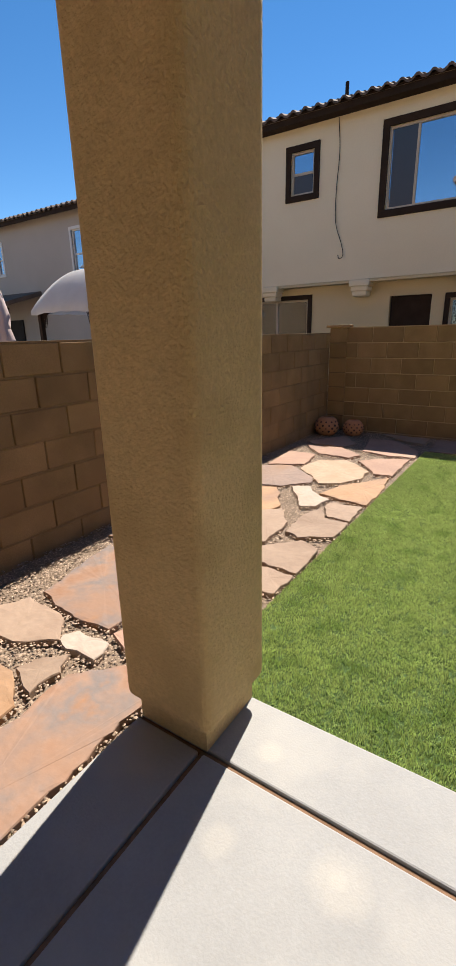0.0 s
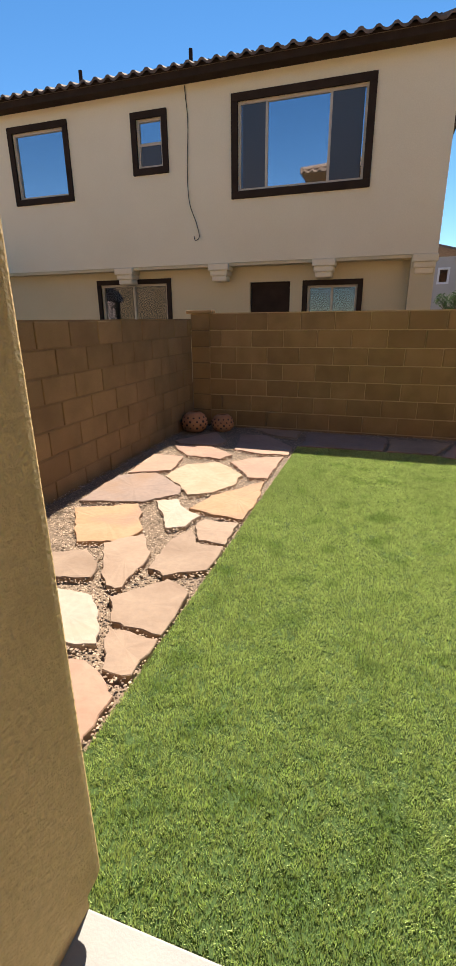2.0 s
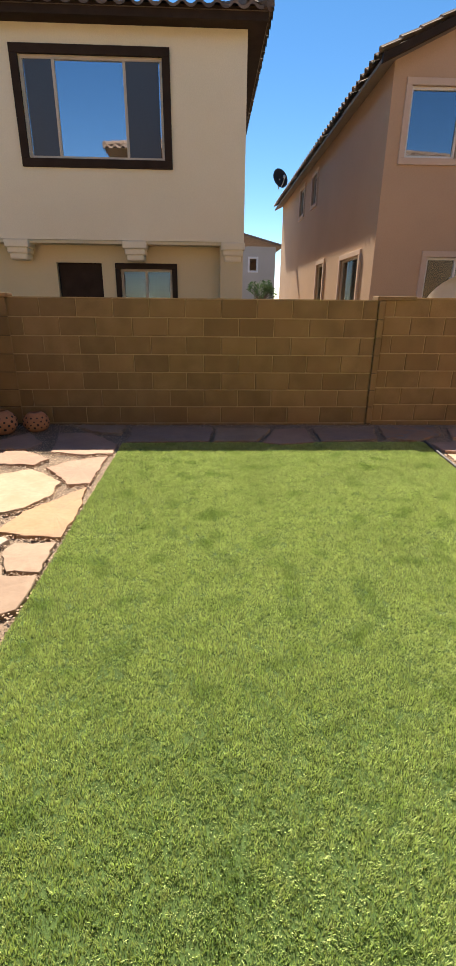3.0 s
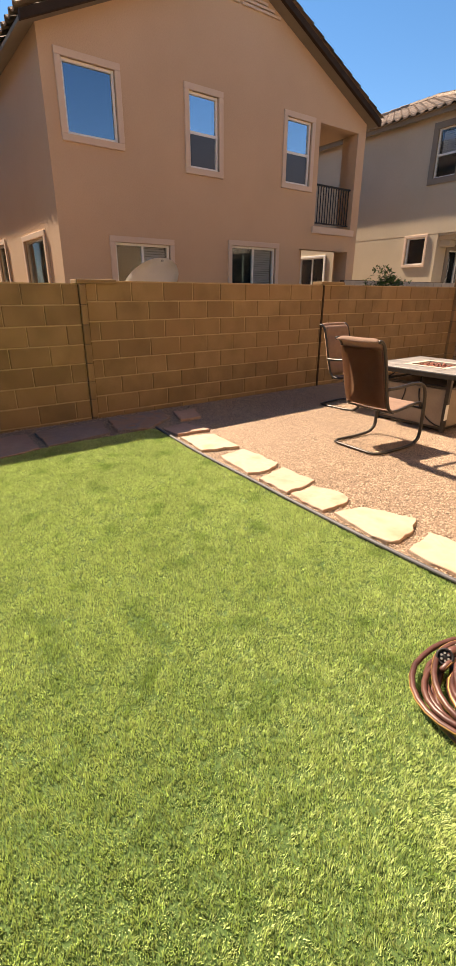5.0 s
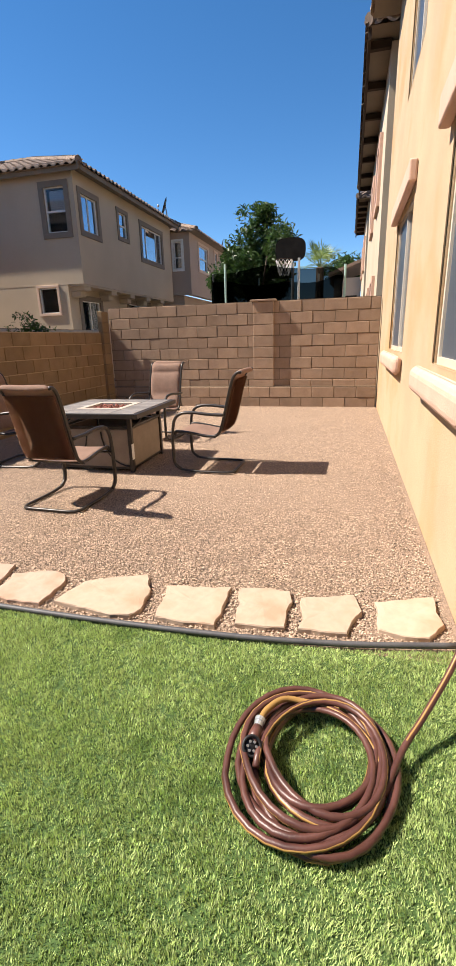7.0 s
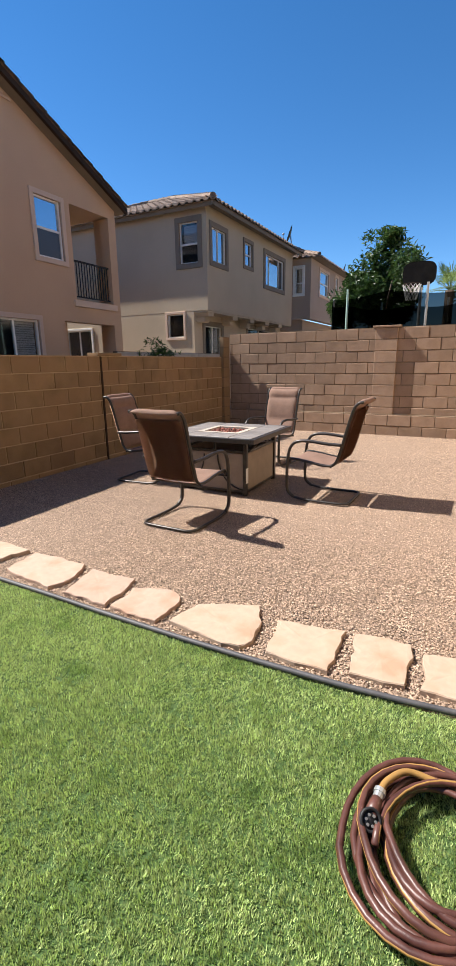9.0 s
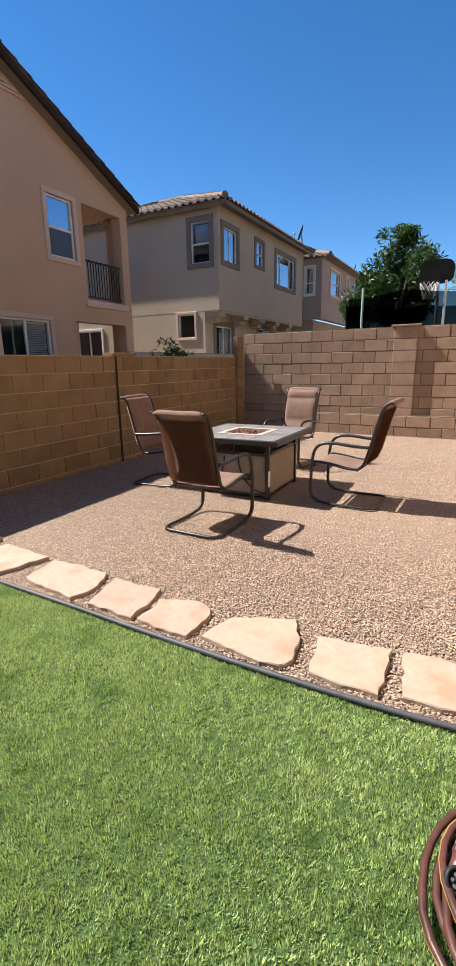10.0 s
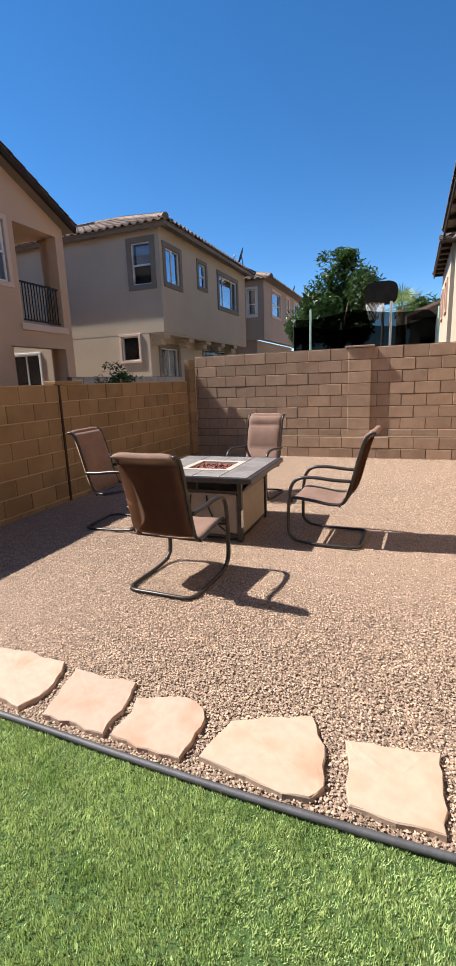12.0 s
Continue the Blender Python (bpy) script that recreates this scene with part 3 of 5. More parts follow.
# ---- neighbouring houses ----
def hip_roof(h, x0, x1, y0, y1, z, rise, mat):
    """A hipped roof over a rectangle; its ridge runs along the longer side. Only the eaves to the south and west carry single tiles."""
    d = (min(x1 - x0, y1 - y0)) / 2
    for name, o, a, n in (("roof", (x0, y0), (x1 - x0, 0), (0, 1)), ("roof", (x0, y0), (0, y1 - y0), (1, 0)), ("roof", (x1, y0), (0, y1 - y0), (-1, 0)), ("roof", (x0, y1), (x1 - x0, 0), (0, -1))):
        pitch_, course = 0.27, 0.38
        L = math.hypot(*a)
        e = (a[0] / L, a[1] / L)
        slope = math.hypot(d, rise)
        nv = round(slope / course)
        verts, faces = [], []
        prof = [(0.0, 0.0), (0.12, 0.3), (0.24, 0.85), (0.36, 1.0), (0.48, 0.85), (0.6, 0.3), (0.72, 0.0), (0.86, -0.12), (1.0, 0.0)]
        for j in range(nv):
            f0, f1 = j / nv, (j + 1) / nv
            lo, hi = f0 * d, L - f0 * d
            i = math.ceil(lo / pitch_)
            while (i + 1) * pitch_ <= hi:
                base = len(verts)
                jit = random.uniform(0, 0.012)
                for f, l in ((f0 - 0.01, 0.05 + jit), (f1, 0.02)):
                    for pu, ph in prof:
                        s = (i + pu) * pitch_
                        verts.append((o[0] + e[0] * s + n[0] * f * d, o[1] + e[1] * s + n[1] * f * d, z + f * rise + ph * 0.06 + l))
                for q in range(8):
                    faces.append((base + q, base + q + 1, base + 9 + q + 1, base + 9 + q))
                b2 = len(verts)
                for pu, ph in prof:
                    s = (i + pu) * pitch_
                    verts.append((o[0] + e[0] * s + n[0] * (f0 - 0.01) * d, o[1] + e[1] * s + n[1] * (f0 - 0.01) * d, z + f0 * rise + ph * 0.06 - 0.01))
                for q in range(8):
                    faces.append((b2 + q, b2 + q + 1, base + q + 1, base + q))
                i += 1
        me = bpy.data.meshes.new(name)
        me.from_pydata(verts, [], faces)
        me.materials.append(mat)
        new(name, me).parent = h
    long_x = (x1 - x0) >= (y1 - y0)
    cx, cy = (x0 + x1) / 2, (y0 + y1) / 2
    r0, r1 = ((x0 + d, cy), (x1 - d, cy)) if long_x else ((cx, y0 + d), (cx, y1 - d))
    bm = bmesh.new()
    q = [bm.verts.new((*p, z)) for p in ((x0, y0), (x1, y0), (x1, y1), (x0, y1))]
    a, c = bm.verts.new((*r0, z + rise)), bm.verts.new((*r1, z + rise + 0.001))
    faces = ((q[0], q[1], c, a), (q[2], q[3], a, c), (q[1], q[2], c), (q[3], q[0], a)) if long_x else ((q[1], q[2], c, a), (q[3], q[0], a, c), (q[0], q[1], a), (q[2], q[3], c))
    for f in faces:
        bm.faces.new(f)
    bm.faces.new(q[::-1])
    part("roof_deck", bm, M_trim_beige, h)
    hips = [((x0, y0), r0), ((x1, y0), r1 if long_x else r0), ((x1, y1), r1), ((x0, y1), r0 if long_x else r1)]
    for (p, r) in hips + [(r0, r1)]:
        p3 = Vector((*p, z if p not in (r0,) else z + rise))
        r3 = Vector((*r, z + rise))
        cnt = max(1, int((r3 - p3).length / 0.34))
        bm = bmesh.new()
        for k in range(cnt):
            u, v = p3.lerp(r3, k / cnt), p3.lerp(r3, (k + 1.12) / cnt)
            tube(bm, [u + Vector((0, 0, 0.09)), v + Vector((0, 0, 0.07))], 0.10, 8)
        part("ridge_tiles", bm, mat, h)


def cream_house():
    h = holder("house", "cream two-storey stucco house with dark brown trim", "house")
    S1, S2 = facing("south", 10.6), facing("south", 10.9)
    ups = [(-3.20, -0.87, 3.69, 5.12), (-5.31, -4.76, 4.25, 5.08), (-8.3, -7.02, 3.92, 5.16)]
    facade("wall", -11, 0.54, 2.44, 5.55, ups, 0.3, M_cream, h, S1)
    lows = [(-1.82, -0.83, 0.9, 1.98), (-3.04, -2.18, 0.0, 2.08), (-6.63, -4.95, 0.9, 2.12)]
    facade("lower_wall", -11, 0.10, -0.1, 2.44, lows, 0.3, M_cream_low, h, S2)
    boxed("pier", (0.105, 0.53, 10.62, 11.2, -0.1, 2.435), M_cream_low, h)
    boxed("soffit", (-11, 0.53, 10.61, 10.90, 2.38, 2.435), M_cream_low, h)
    facade("side_wall", 10.9, 22, -0.1, 5.55, [], 0.3, M_cream, h, Matrix(((0, -1, 0, 0.54), (1, 0, 0, 0), (0, 0, 1, 0), (0, 0, 0, 1))))
    window(h, S1, *ups[0], splits=(-2.66, -1.50), screens=(0, 2), trim=0.13, frame_mat=M_tan_frame)
    window(h, S1, *ups[1], trim=0.12, rail=4.66, frame_mat=M_tan_frame, screens=(0,))
    window(h, S1, *ups[2], trim=0.12, frame_mat=M_tan_frame)
    window(h, S2, *lows[0], trim=0.10, clear=True, frame_mat=M_tan_frame, splits=(-1.33,))
    window(h, S2, *lows[2], trim=0.10, clear=True, frame_mat=M_tan_frame, splits=(-5.8,))
    boxed("door", (-3.03, -2.19, 10.98, 11.04, -0.05, 2.08), M_brown_trim, h, "dark brown back door")
    for x in (-5.82, -3.62, -1.48, 0.34):
        bm = bmesh.new()
        box(bm, x - 0.22, x + 0.22, 10.52, 10.9, 2.30, 2.43, 0.02)
        box(bm, x - 0.19, x + 0.19, 10.55, 10.9, 2.20, 2.31, 0.03)
        box(bm, x - 0.16, x + 0.16, 10.58, 10.9, 2.10, 2.21, 0.03)
        part("corbel", bm, M_cream, h, "stepped cream corbel")
    boxed("fascia", (-11, 0.84, 10.27, 10.32, 5.49, 5.66), M_brown_trim, h, "dark brown fascia board")
    boxed("eave", (-11, 0.83, 10.33, 10.60, 5.52, 5.58), M_brown_trim, h)
    boxed("side_eave", (0.55, 0.83, 10.6, 22, 5.52, 5.58), M_brown_trim, h)
    hip_roof(h, -11.4, 0.86, 10.24, 22.0, 5.60, 1.95, M_tile_dark)
    for x in (-7.1, -4.5):
        bm = bmesh.new()
        bmesh.ops.create_cone(bm, cap_ends=True, segments=12, radius1=0.04, radius2=0.04, depth=0.5, matrix=Matrix.Translation((x, 11.6, 6.25)))
        part("vent_pipe", bm, M_brown_trim, h)
    cab = bmesh.new()
    tube(cab, smooth_path([(-4.25, 10.585, 5.5), (-4.20, 10.58, 4.9), (-4.24, 10.58, 4.2), (-4.22, 10.57, 3.6), (-4.08, 10.57, 3.2), (-4.02, 10.56, 2.95), (-4.10, 10.55, 2.88), (-4.13, 10.55, 2.96)]), 0.008, 6)
    part("cable", cab, M_dark, h, "loose black cable hanging on the wall")


cream_house()


def pink_house():
    h = holder("house", "salmon tan stucco house with gable and balcony", "house")
    S = facing("south", 11.0)
    holes = [(3.50, 4.46, 3.92, 5.0), (6.01, 6.73, 3.74, 5.03), (8.64, 9.42, 3.77, 5.06), (9.72, 11.10, 2.95, 5.12),
             (4.22, 5.45, 0.9, 2.27), (7.09, 8.42, 0.9, 2.36), (9.24, 11.07, -0.1, 2.40)]
    rise = lambda u: 7.20 - abs(u - 7.27) * 0.45
    facade("wall", 3.15, 11.38, -0.1, 5.5, holes, 0.3, M_pink, h, S, top=rise)
    side = [(11.95, 13.45, 1.0, 2.38), (15.3, 16.15, 0.3, 2.46), (16.95, 17.6, 4.25, 5.02), (18.95, 19.65, 4.25, 5.05)]
    facade("side_wall", 11.3, 24, -0.1, 5.40, side, 0.3, M_pink, h, facing("west", 3.15))
    t = dict(trim=0.11, trim_mat=M_trim_pink)
    window(h, S, *holes[0], glass=M_glass_deep, **t)
    for k, rail in ((1, 4.36), (2, 4.40)):
        a, c, lo, hi = holes[k]
        window(h, S, a, c, lo, hi, rail=rail, screens=(0,), **t)
    for k in (4, 5):
        a, c, lo, hi = holes[k]
        window(h, S, a, c, lo, hi, clear=True, splits=((a + c) / 2,), blind=[((a + c) / 2 + 0.05, c - 0.05, lo + 0.05, hi - 0.05)], **t)
    Wf = facing("west", 3.15)
    for a, c, lo, hi in side:
        window(h, Wf, a, c, lo, hi, clear=True, frame_mat=M_tan_frame, **t)
    # balcony and the porch under it
    boxed("balcony_floor", (9.5, 11.37, 11.3, 13.2, 2.72, 2.90), M_pink, h)
    boxed("balcony_back", (9.4, 11.378, 13.2, 13.4, -0.1, 5.4), M_pink, h)
    boxed("balcony_side", (9.45, 9.6, 11.3, 13.2, -0.1, 5.4), M_pink, h)
    facade("east_wall", 13.4, 24, -0.1, 5.4, [], 0.18, M_pink, h, facing("west", 11.198))
    boxed("east_upright", (11.20, 11.378, 11.302, 11.6, -0.1, 5.38), M_pink, h)
    boxed("balcony_beam", (9.62, 11.21, 11.31, 13.19, 5.15, 5.38), M_pink, h)
    window(h, facing("south", 13.2), 9.75, 10.5, 1.0, 2.1, trim=0.07, trim_mat=M_trim_pink, proud=0.03, clear=True)
    window(h, facing("south", 13.2), 9.8, 10.7, 3.3, 4.9, trim=0.07, trim_mat=M_trim_pink, proud=0.03)
    boxed("balcony_sill", (9.62, 11.2, 10.95, 11.0, 2.78, 2.93), M_trim_pink, h)
    for lo, hi in ((3.86, 3.90), (3.02, 3.05)):
        boxed("balcony_rail", (9.72, 11.08, 11.08, 11.12, lo, hi), M_dark, h, "black metal balcony rail")
    for k in range(14):
        boxed("baluster", (9.79 + k * 0.094, 9.81 + k * 0.094, 11.09, 11.11, 3.05, 3.86), M_dark, h)
    # gable vent
    bm = bmesh.new()
    for k in range(6):
        z = 6.63 + k * 0.066
        half = 1.03 * (1 - k / 6)
        box(bm, 7.27 - half, 7.23, 10.955, 10.998, z, z + 0.04)
        box(bm, 7.31, 7.27 + half, 10.955, 10.998, z, z + 0.04)
    part("gable_vent", bm, M_trim_pink, h, "triangular louvred gable vent")
    # roof
    for x_eave in (11.53, 2.83):
        z_eave = 7.28 - abs(x_eave - 7.27) * 0.45
        tiled_roof("roof", (x_eave, 10.62, z_eave + 0.05), (0, 13.7, 0), (7.27 - x_eave, 0, 7.28 - z_eave), M_tile, h)
        bm = bmesh.new()
        x0, x1 = sorted((x_eave, 7.27))
        vs = box(bm, x0, x1, 10.66, 10.74, 0.07, 0.2)
        for v in vs:
            v.co.z += 7.28 - abs(v.co.x - 7.27) * 0.45 - 0.17
        part("rake_board", bm, M_brown_trim, h)
        bm = bmesh.new()
        vs = box(bm, x0, x1, 10.75, 24.3, 0, 0.06)
        for v in vs:
            v.co.z += 7.28 - abs(v.co.x - 7.27) * 0.45 - 0.08
        part("roof_deck", bm, M_trim_beige, h)


pink_house()


def beige_house():
    h = holder("house", "beige two-storey stucco house with hipped tile roof", "house")
    S, Wf = facing("south", 9.8), facing("west", 14.3)
    front = [(14.62, 15.58, 4.55, 5.55), (17.08, 17.72, 4.82, 5.6), (19.0, 21.05, 4.4, 5.55)]
    facade("wall", 14.3, 22.2, 3.02, 6.1, front, 0.3, M_beige, h, S)
    left = [(10.12, 10.80, 4.48, 5.69), (10.75, 11.4, 2.2, 2.95)]
    facade("side_wall", 10.1, 18.5, 3.02, 6.1, left[:1], 0.3, M_beige, h, Wf)
    facade("lower_side_wall", 10.65, 18.5, -0.1, 3.02, left[1:] + [(14.9, 16.2, 1.2, 2.6)], 0.3, M_beige, h, facing("west", 14.304))
    facade("lower_wall", 14.304, 22.2, -0.1, 3.02, [(15.0, 16.2, 1.2, 2.6), (18.5, 21, 0.3, 2.7)], 0.3, M_beige, h, facing("south", 10.35))
    t = dict(trim=0.16, trim_mat=M_trim_beige, frame_mat=M_white, gap=0.032)
    window(h, S, *front[0], splits=(15.1,), **t)
    window(h, S, *front[1], rail=5.2, **{**t, "trim": 0.13})
    window(h, S, *front[2], splits=(19.5, 20.55), **{**t, "trim": 0.17})
    window(h, Wf, *left[0], rail=5.05, blind=[(10.2, 10.7, 5.05, 5.62)], **t)
    window(h, facing("west", 14.304), *left[1], clear=True, **{**t, "trim": 0.08, "trim_mat": M_trim_pink})
    window(h, facing("west", 14.304), 14.9, 16.2, 1.2, 2.6, splits=(15.55,), clear=True, **{**t, "trim": 0.08, "trim_mat": M_white})
    window(h, facing("south", 10.35), 15.0, 16.2, 1.2, 2.6, splits=(15.6,), clear=True, **t)
    window(h, facing("south", 10.35), 18.5, 21, 0.3, 2.7, splits=(19.7,), clear=True, **t)
    for x in (14.6, 16.4, 17.9, 19.4, 20.9):
        bm = bmesh.new()
        box(bm, x - 0.2, x + 0.2, 9.85, 10.36, 2.84, 3.02, 0.02)
        box(bm, x - 0.16, x + 0.16, 10.0, 10.36, 2.66, 2.85, 0.04)
        part("corbel", bm, M_beige, h)
    boxed("soffit", (14.32, 22.2, 9.82, 10.34, 2.96, 3.015), M_beige, h)
    hip_roof(h, 13.98, 22.42, 9.36, 19.0, 6.1, 1.7, M_tile)
    boxed("fascia", (14.0, 22.38, 9.4, 9.45, 5.98, 6.12), M_trim_beige, h)
    boxed("fascia", (14.07, 14.10, 9.4, 18.9, 5.98, 6.12), M_trim_beige, h)


beige_house()


def far_house():
    h = holder("house", "brown beige stucco house behind the trampoline", "house")
    S, Wf = facing("south", 9.03), facing("west", 22.6)
    front = [(23.95, 25.5, 4.52, 5.62), (26.78, 27.3, 4.92, 5.68), (28.5, 29.5, 4.75, 5.68)]
    facade("wall", 22.6, 29.9, 3.3, 5.95, front, 0.3, M_far, h, S)
    facade("side_wall", 9.33, 16, 3.3, 5.95, [(9.42, 9.80, 4.42, 5.56)], 0.3, M_far, h, Wf)
    facade("lower_wall", 22.9, 29.9, -0.1, 3.3, [], 0.3, M_far, h, facing("south", 9.5))
    facade("lower_side_wall", 9.8, 16, -0.1, 3.3, [], 0.3, M_far, h, facing("west", 22.9))
    for f in front:
        window(h, S, *f, trim=0.12, trim_mat=M_trim_pink, rail=(f[2] + f[3]) / 2)
    window(h, Wf, 9.42, 9.80, 4.42, 5.56, trim=0.10, trim_mat=M_white, rail=4.9)
    hip_roof(h, 22.45, 30.2, 8.62, 16.4, 5.93, 1.45, M_tile)


far_house()

# ---- flagstones ----
def flagstone(corners, mat, seed, top=0.006, name="flagstone", tilt=0.0):
    """An irregular sandstone slab: broken edges between its corners, an uneven rim and a worn top."""
    rnd = random.Random(seed)
    pts = []
    n = len(corners)
    for i in range(n):
        a, c = Vector(corners[i]), Vector(corners[(i + 1) % n])
        steps = max(3, int((c - a).length / 0.045))
        d = (c - a).normalized()
        perp = Vector((d.y, -d.x))
        drift = 0.0
        for k in range(steps):
            f = k / steps
            drift = 0.6 * drift + rnd.uniform(-0.009, 0.009)
            pts.append(a.lerp(c, f) + perp * (drift * math.sin(math.pi * f) * 1.6) + d * (rnd.uniform(-0.008, 0.008) if k else 0))
    mid = sum(pts, Vector((0, 0))) / len(pts)
    area = sum(pts[i - 1].cross(pts[i]) for i in range(len(pts)))
    if area < 0:
        pts.reverse()
    bm = bmesh.new()
    rings = []
    for inset, z in ((0.0, -0.05), (0.0, top - 0.005), (0.004, top), (0.03, top + 0.001)):
        ring = []
        for p in pts:
            q = p + (mid - p).normalized() * inset
            ring.append(bm.verts.new((q.x - mid.x, q.y - mid.y, z + (rnd.uniform(-0.0015, 0.0015) if z > 0 else 0) + tilt * (q.x - mid.x))))
        rings.append(ring)
    for a, c in zip(rings, rings[1:]):
        for i in range(len(pts)):
            bm.faces.new((a[i - 1], a[i], c[i], c[i - 1]))
    centre = bm.verts.new((0, 0, top + 0.001))
    for i in range(len(pts)):
        bm.faces.new((rings[-1][i - 1], rings[-1][i], centre))
    return part(name, bm, mat, FLAGS, matrix=Matrix.Translation((mid.x, mid.y, 0)))


CREAM, PINK, ORANGE, PURPLE, BEIGE, RUST, WHITE = M_stone
FLAGS = holder("flagstone_path", "irregular sandstone flagstones laid in gravel along the turf", "stone path", kind="structure")
flagstone([(-1.44, 2.44), (-1.21, 2.69), (-1.06, 2.60), (-1.045, 2.24), (-1.19, 2.25), (-1.32, 2.26)], BEIGE, 1)
flagstone([(-1.31, 2.235), (-1.19, 2.225), (-1.045, 2.21), (-1.05, 1.98), (-1.18, 1.97)], BEIGE, 2)
flagstone([(-1.38, 2.76), (-1.41, 3.13), (-1.34, 3.34), (-1.24, 3.15), (-1.05, 3.14), (-1.05, 2.84), (-1.26, 2.71)], BEIGE, 3)
flagstone([(-1.33, 3.36), (-1.31, 3.51), (-1.06, 3.51), (-1.05, 3.17), (-1.23, 3.18)], BEIGE, 4)
flagstone([(-1.81, 3.74), (-1.67, 3.82), (-1.50, 3.63), (-1.36, 3.55), (-1.40, 3.35), (-1.52, 3.29), (-1.63, 3.49)], WHITE, 5)
flagstone([(-1.50, 3.66), (-1.43, 3.96), (-1.10, 4.43), (-1.05, 4.10), (-1.05, 3.57), (-1.29, 3.60)], ORANGE, 6)
flagstone([(-2.00, 4.31), (-1.96, 4.71), (-1.68, 4.86), (-1.33, 4.54), (-1.33, 4.25), (-1.45, 4.03), (-1.62, 3.92), (-1.79, 4.14)], CREAM, 7)
flagstone([(-1.57, 4.90), (-1.41, 5.07), (-1.09, 5.22), (-1.09, 4.50), (-1.27, 4.48), (-1.36, 4.64)], PINK, 8)
flagstone([(-2.40, 3.56), (-2.43, 4.22), (-2.13, 4.38), (-1.74, 4.07), (-1.70, 3.92), (-1.90, 3.68)], PURPLE, 9)
flagstone([(-2.38, 4.30), (-2.44, 4.95), (-2.10, 4.95), (-2.03, 4.49)], PINK, 10)
flagstone([(-2.40, 5.37), (-1.94, 5.40), (-1.62, 5.14), (-1.70, 4.97), (-2.08, 5.00)], PINK, 11)
flagstone([(-1.67, 5.36), (-1.32, 5.27), (-1.06, 5.31), (-1.08, 5.63), (-1.46, 6.09), (-1.80, 6.05)], PINK, 12)
flagstone([(-2.46, 5.54), (-2.14, 6.10), (-1.87, 5.70), (-1.94, 5.47), (-2.36, 5.44)], PINK, 13)
flagstone([(-2.34, 3.42), (-1.92, 3.64), (-1.66, 3.23), (-1.71, 3.02), (-1.98, 2.93)], ORANGE, 14)
flagstone([(-1.80, 2.96), (-1.62, 3.17), (-1.45, 2.94), (-1.42, 2.54), (-1.51, 2.53), (-1.69, 2.78)], BEIGE, 15)
flagstone([(-2.15, 2.72), (-1.85, 2.86), (-1.70, 2.74), (-1.64, 2.58), (-1.95, 2.50)], BEIGE, 16)
flagstone([(-1.78, 2.44), (-1.58, 2.44), (-1.46, 2.36), (-1.35, 2.22), (-1.29, 2.10), (-1.55, 2.02)], WHITE, 17)
flagstone([(-1.45, 1.95), (-1.28, 2.00), (-1.16, 1.94), (-1.06, 1.86), (-1.05, 1.45), (-1.30, 1.50)], PINK, 18)
flagstone([(-2.17, 1.31), (-2.32, 1.95), (-1.90, 1.85), (-1.60, 1.60), (-1.58, 1.26), (-1.90, 1.25)], RUST, 19)
flagstone([(-2.27, 1.08), (-2.19, 1.24), (-1.97, 1.23), (-1.84, 1.20), (-1.72, 1.08), (-1.90, 0.95), (-2.07, 0.95)], BEIGE, 20)
flagstone([(-1.74, 1.11), (-1.70, 1.18), (-1.50, 1.19), (-1.47, 1.07), (-1.64, 1.05)], WHITE, 21)
flagstone([(-1.72, 0.85), (-1.70, 0.93), (-1.60, 1.04), (-1.53, 0.94), (-1.53, 0.79)], BEIGE, 22)
flagstone([(-2.05, 0.80), (-1.80, 0.83), (-1.67, 0.81), (-1.52, 0.72), (-1.50, 0.55), (-1.85, 0.50)], ORANGE, 23)
flagstone([(-1.47, 0.60), (-1.48, 0.80), (-1.49, 0.95), (-1.33, 1.12), (-1.10, 1.12), (-1.085, 0.30), (-1.095, -0.30), (-1.40, -0.20)], RUST, 24)
flagstone([(-1.54, 1.25), (-1.52, 1.44), (-1.30, 1.42), (-1.10, 1.36), (-1.12, 1.18), (-1.38, 1.18)], PINK, 25)
flagstone([(-2.45, 2.05), (-2.40, 2.55), (-2.05, 2.42), (-1.75, 2.20), (-1.80, 1.98)], BEIGE, 26)
for k, (cs, mt) in enumerate((
        ([(-1.02, 6.36), (-0.08, 6.30), (-0.13, 5.74), (-0.99, 5.70)], PURPLE),
        ([(-0.03, 6.29), (0.60, 6.26), (0.38, 5.74), (-0.08, 5.73)], BEIGE),
        ([(0.66, 6.23), (1.02, 6.26), (1.00, 5.70), (0.63, 5.62), (0.45, 5.68)], PINK),
        ([(1.10, 6.26), (1.84, 6.31), (1.72, 5.80), (1.08, 5.72)], PURPLE),
        ([(1.92, 6.33), (2.62, 6.38), (2.54, 6.02), (2.14, 5.74), (1.84, 5.86)], RUST),
        ([(2.25, 5.62), (2.56, 5.70), (2.64, 5.32), (2.27, 5.36)], PINK),
        ([(2.72, 6.24), (3.02, 6.22), (2.86, 5.84), (2.60, 5.86)], PINK),
        ([(-1.75, 6.42), (-1.45, 6.15), (-1.10, 6.05), (-1.12, 6.40)], BEIGE))):
    flagstone(cs, mt, 40 + k, top=0.008)
FLAGS = holder("stepping_stones", "row of cream sandstone pavers between turf and gravel", "stone path", kind="structure")
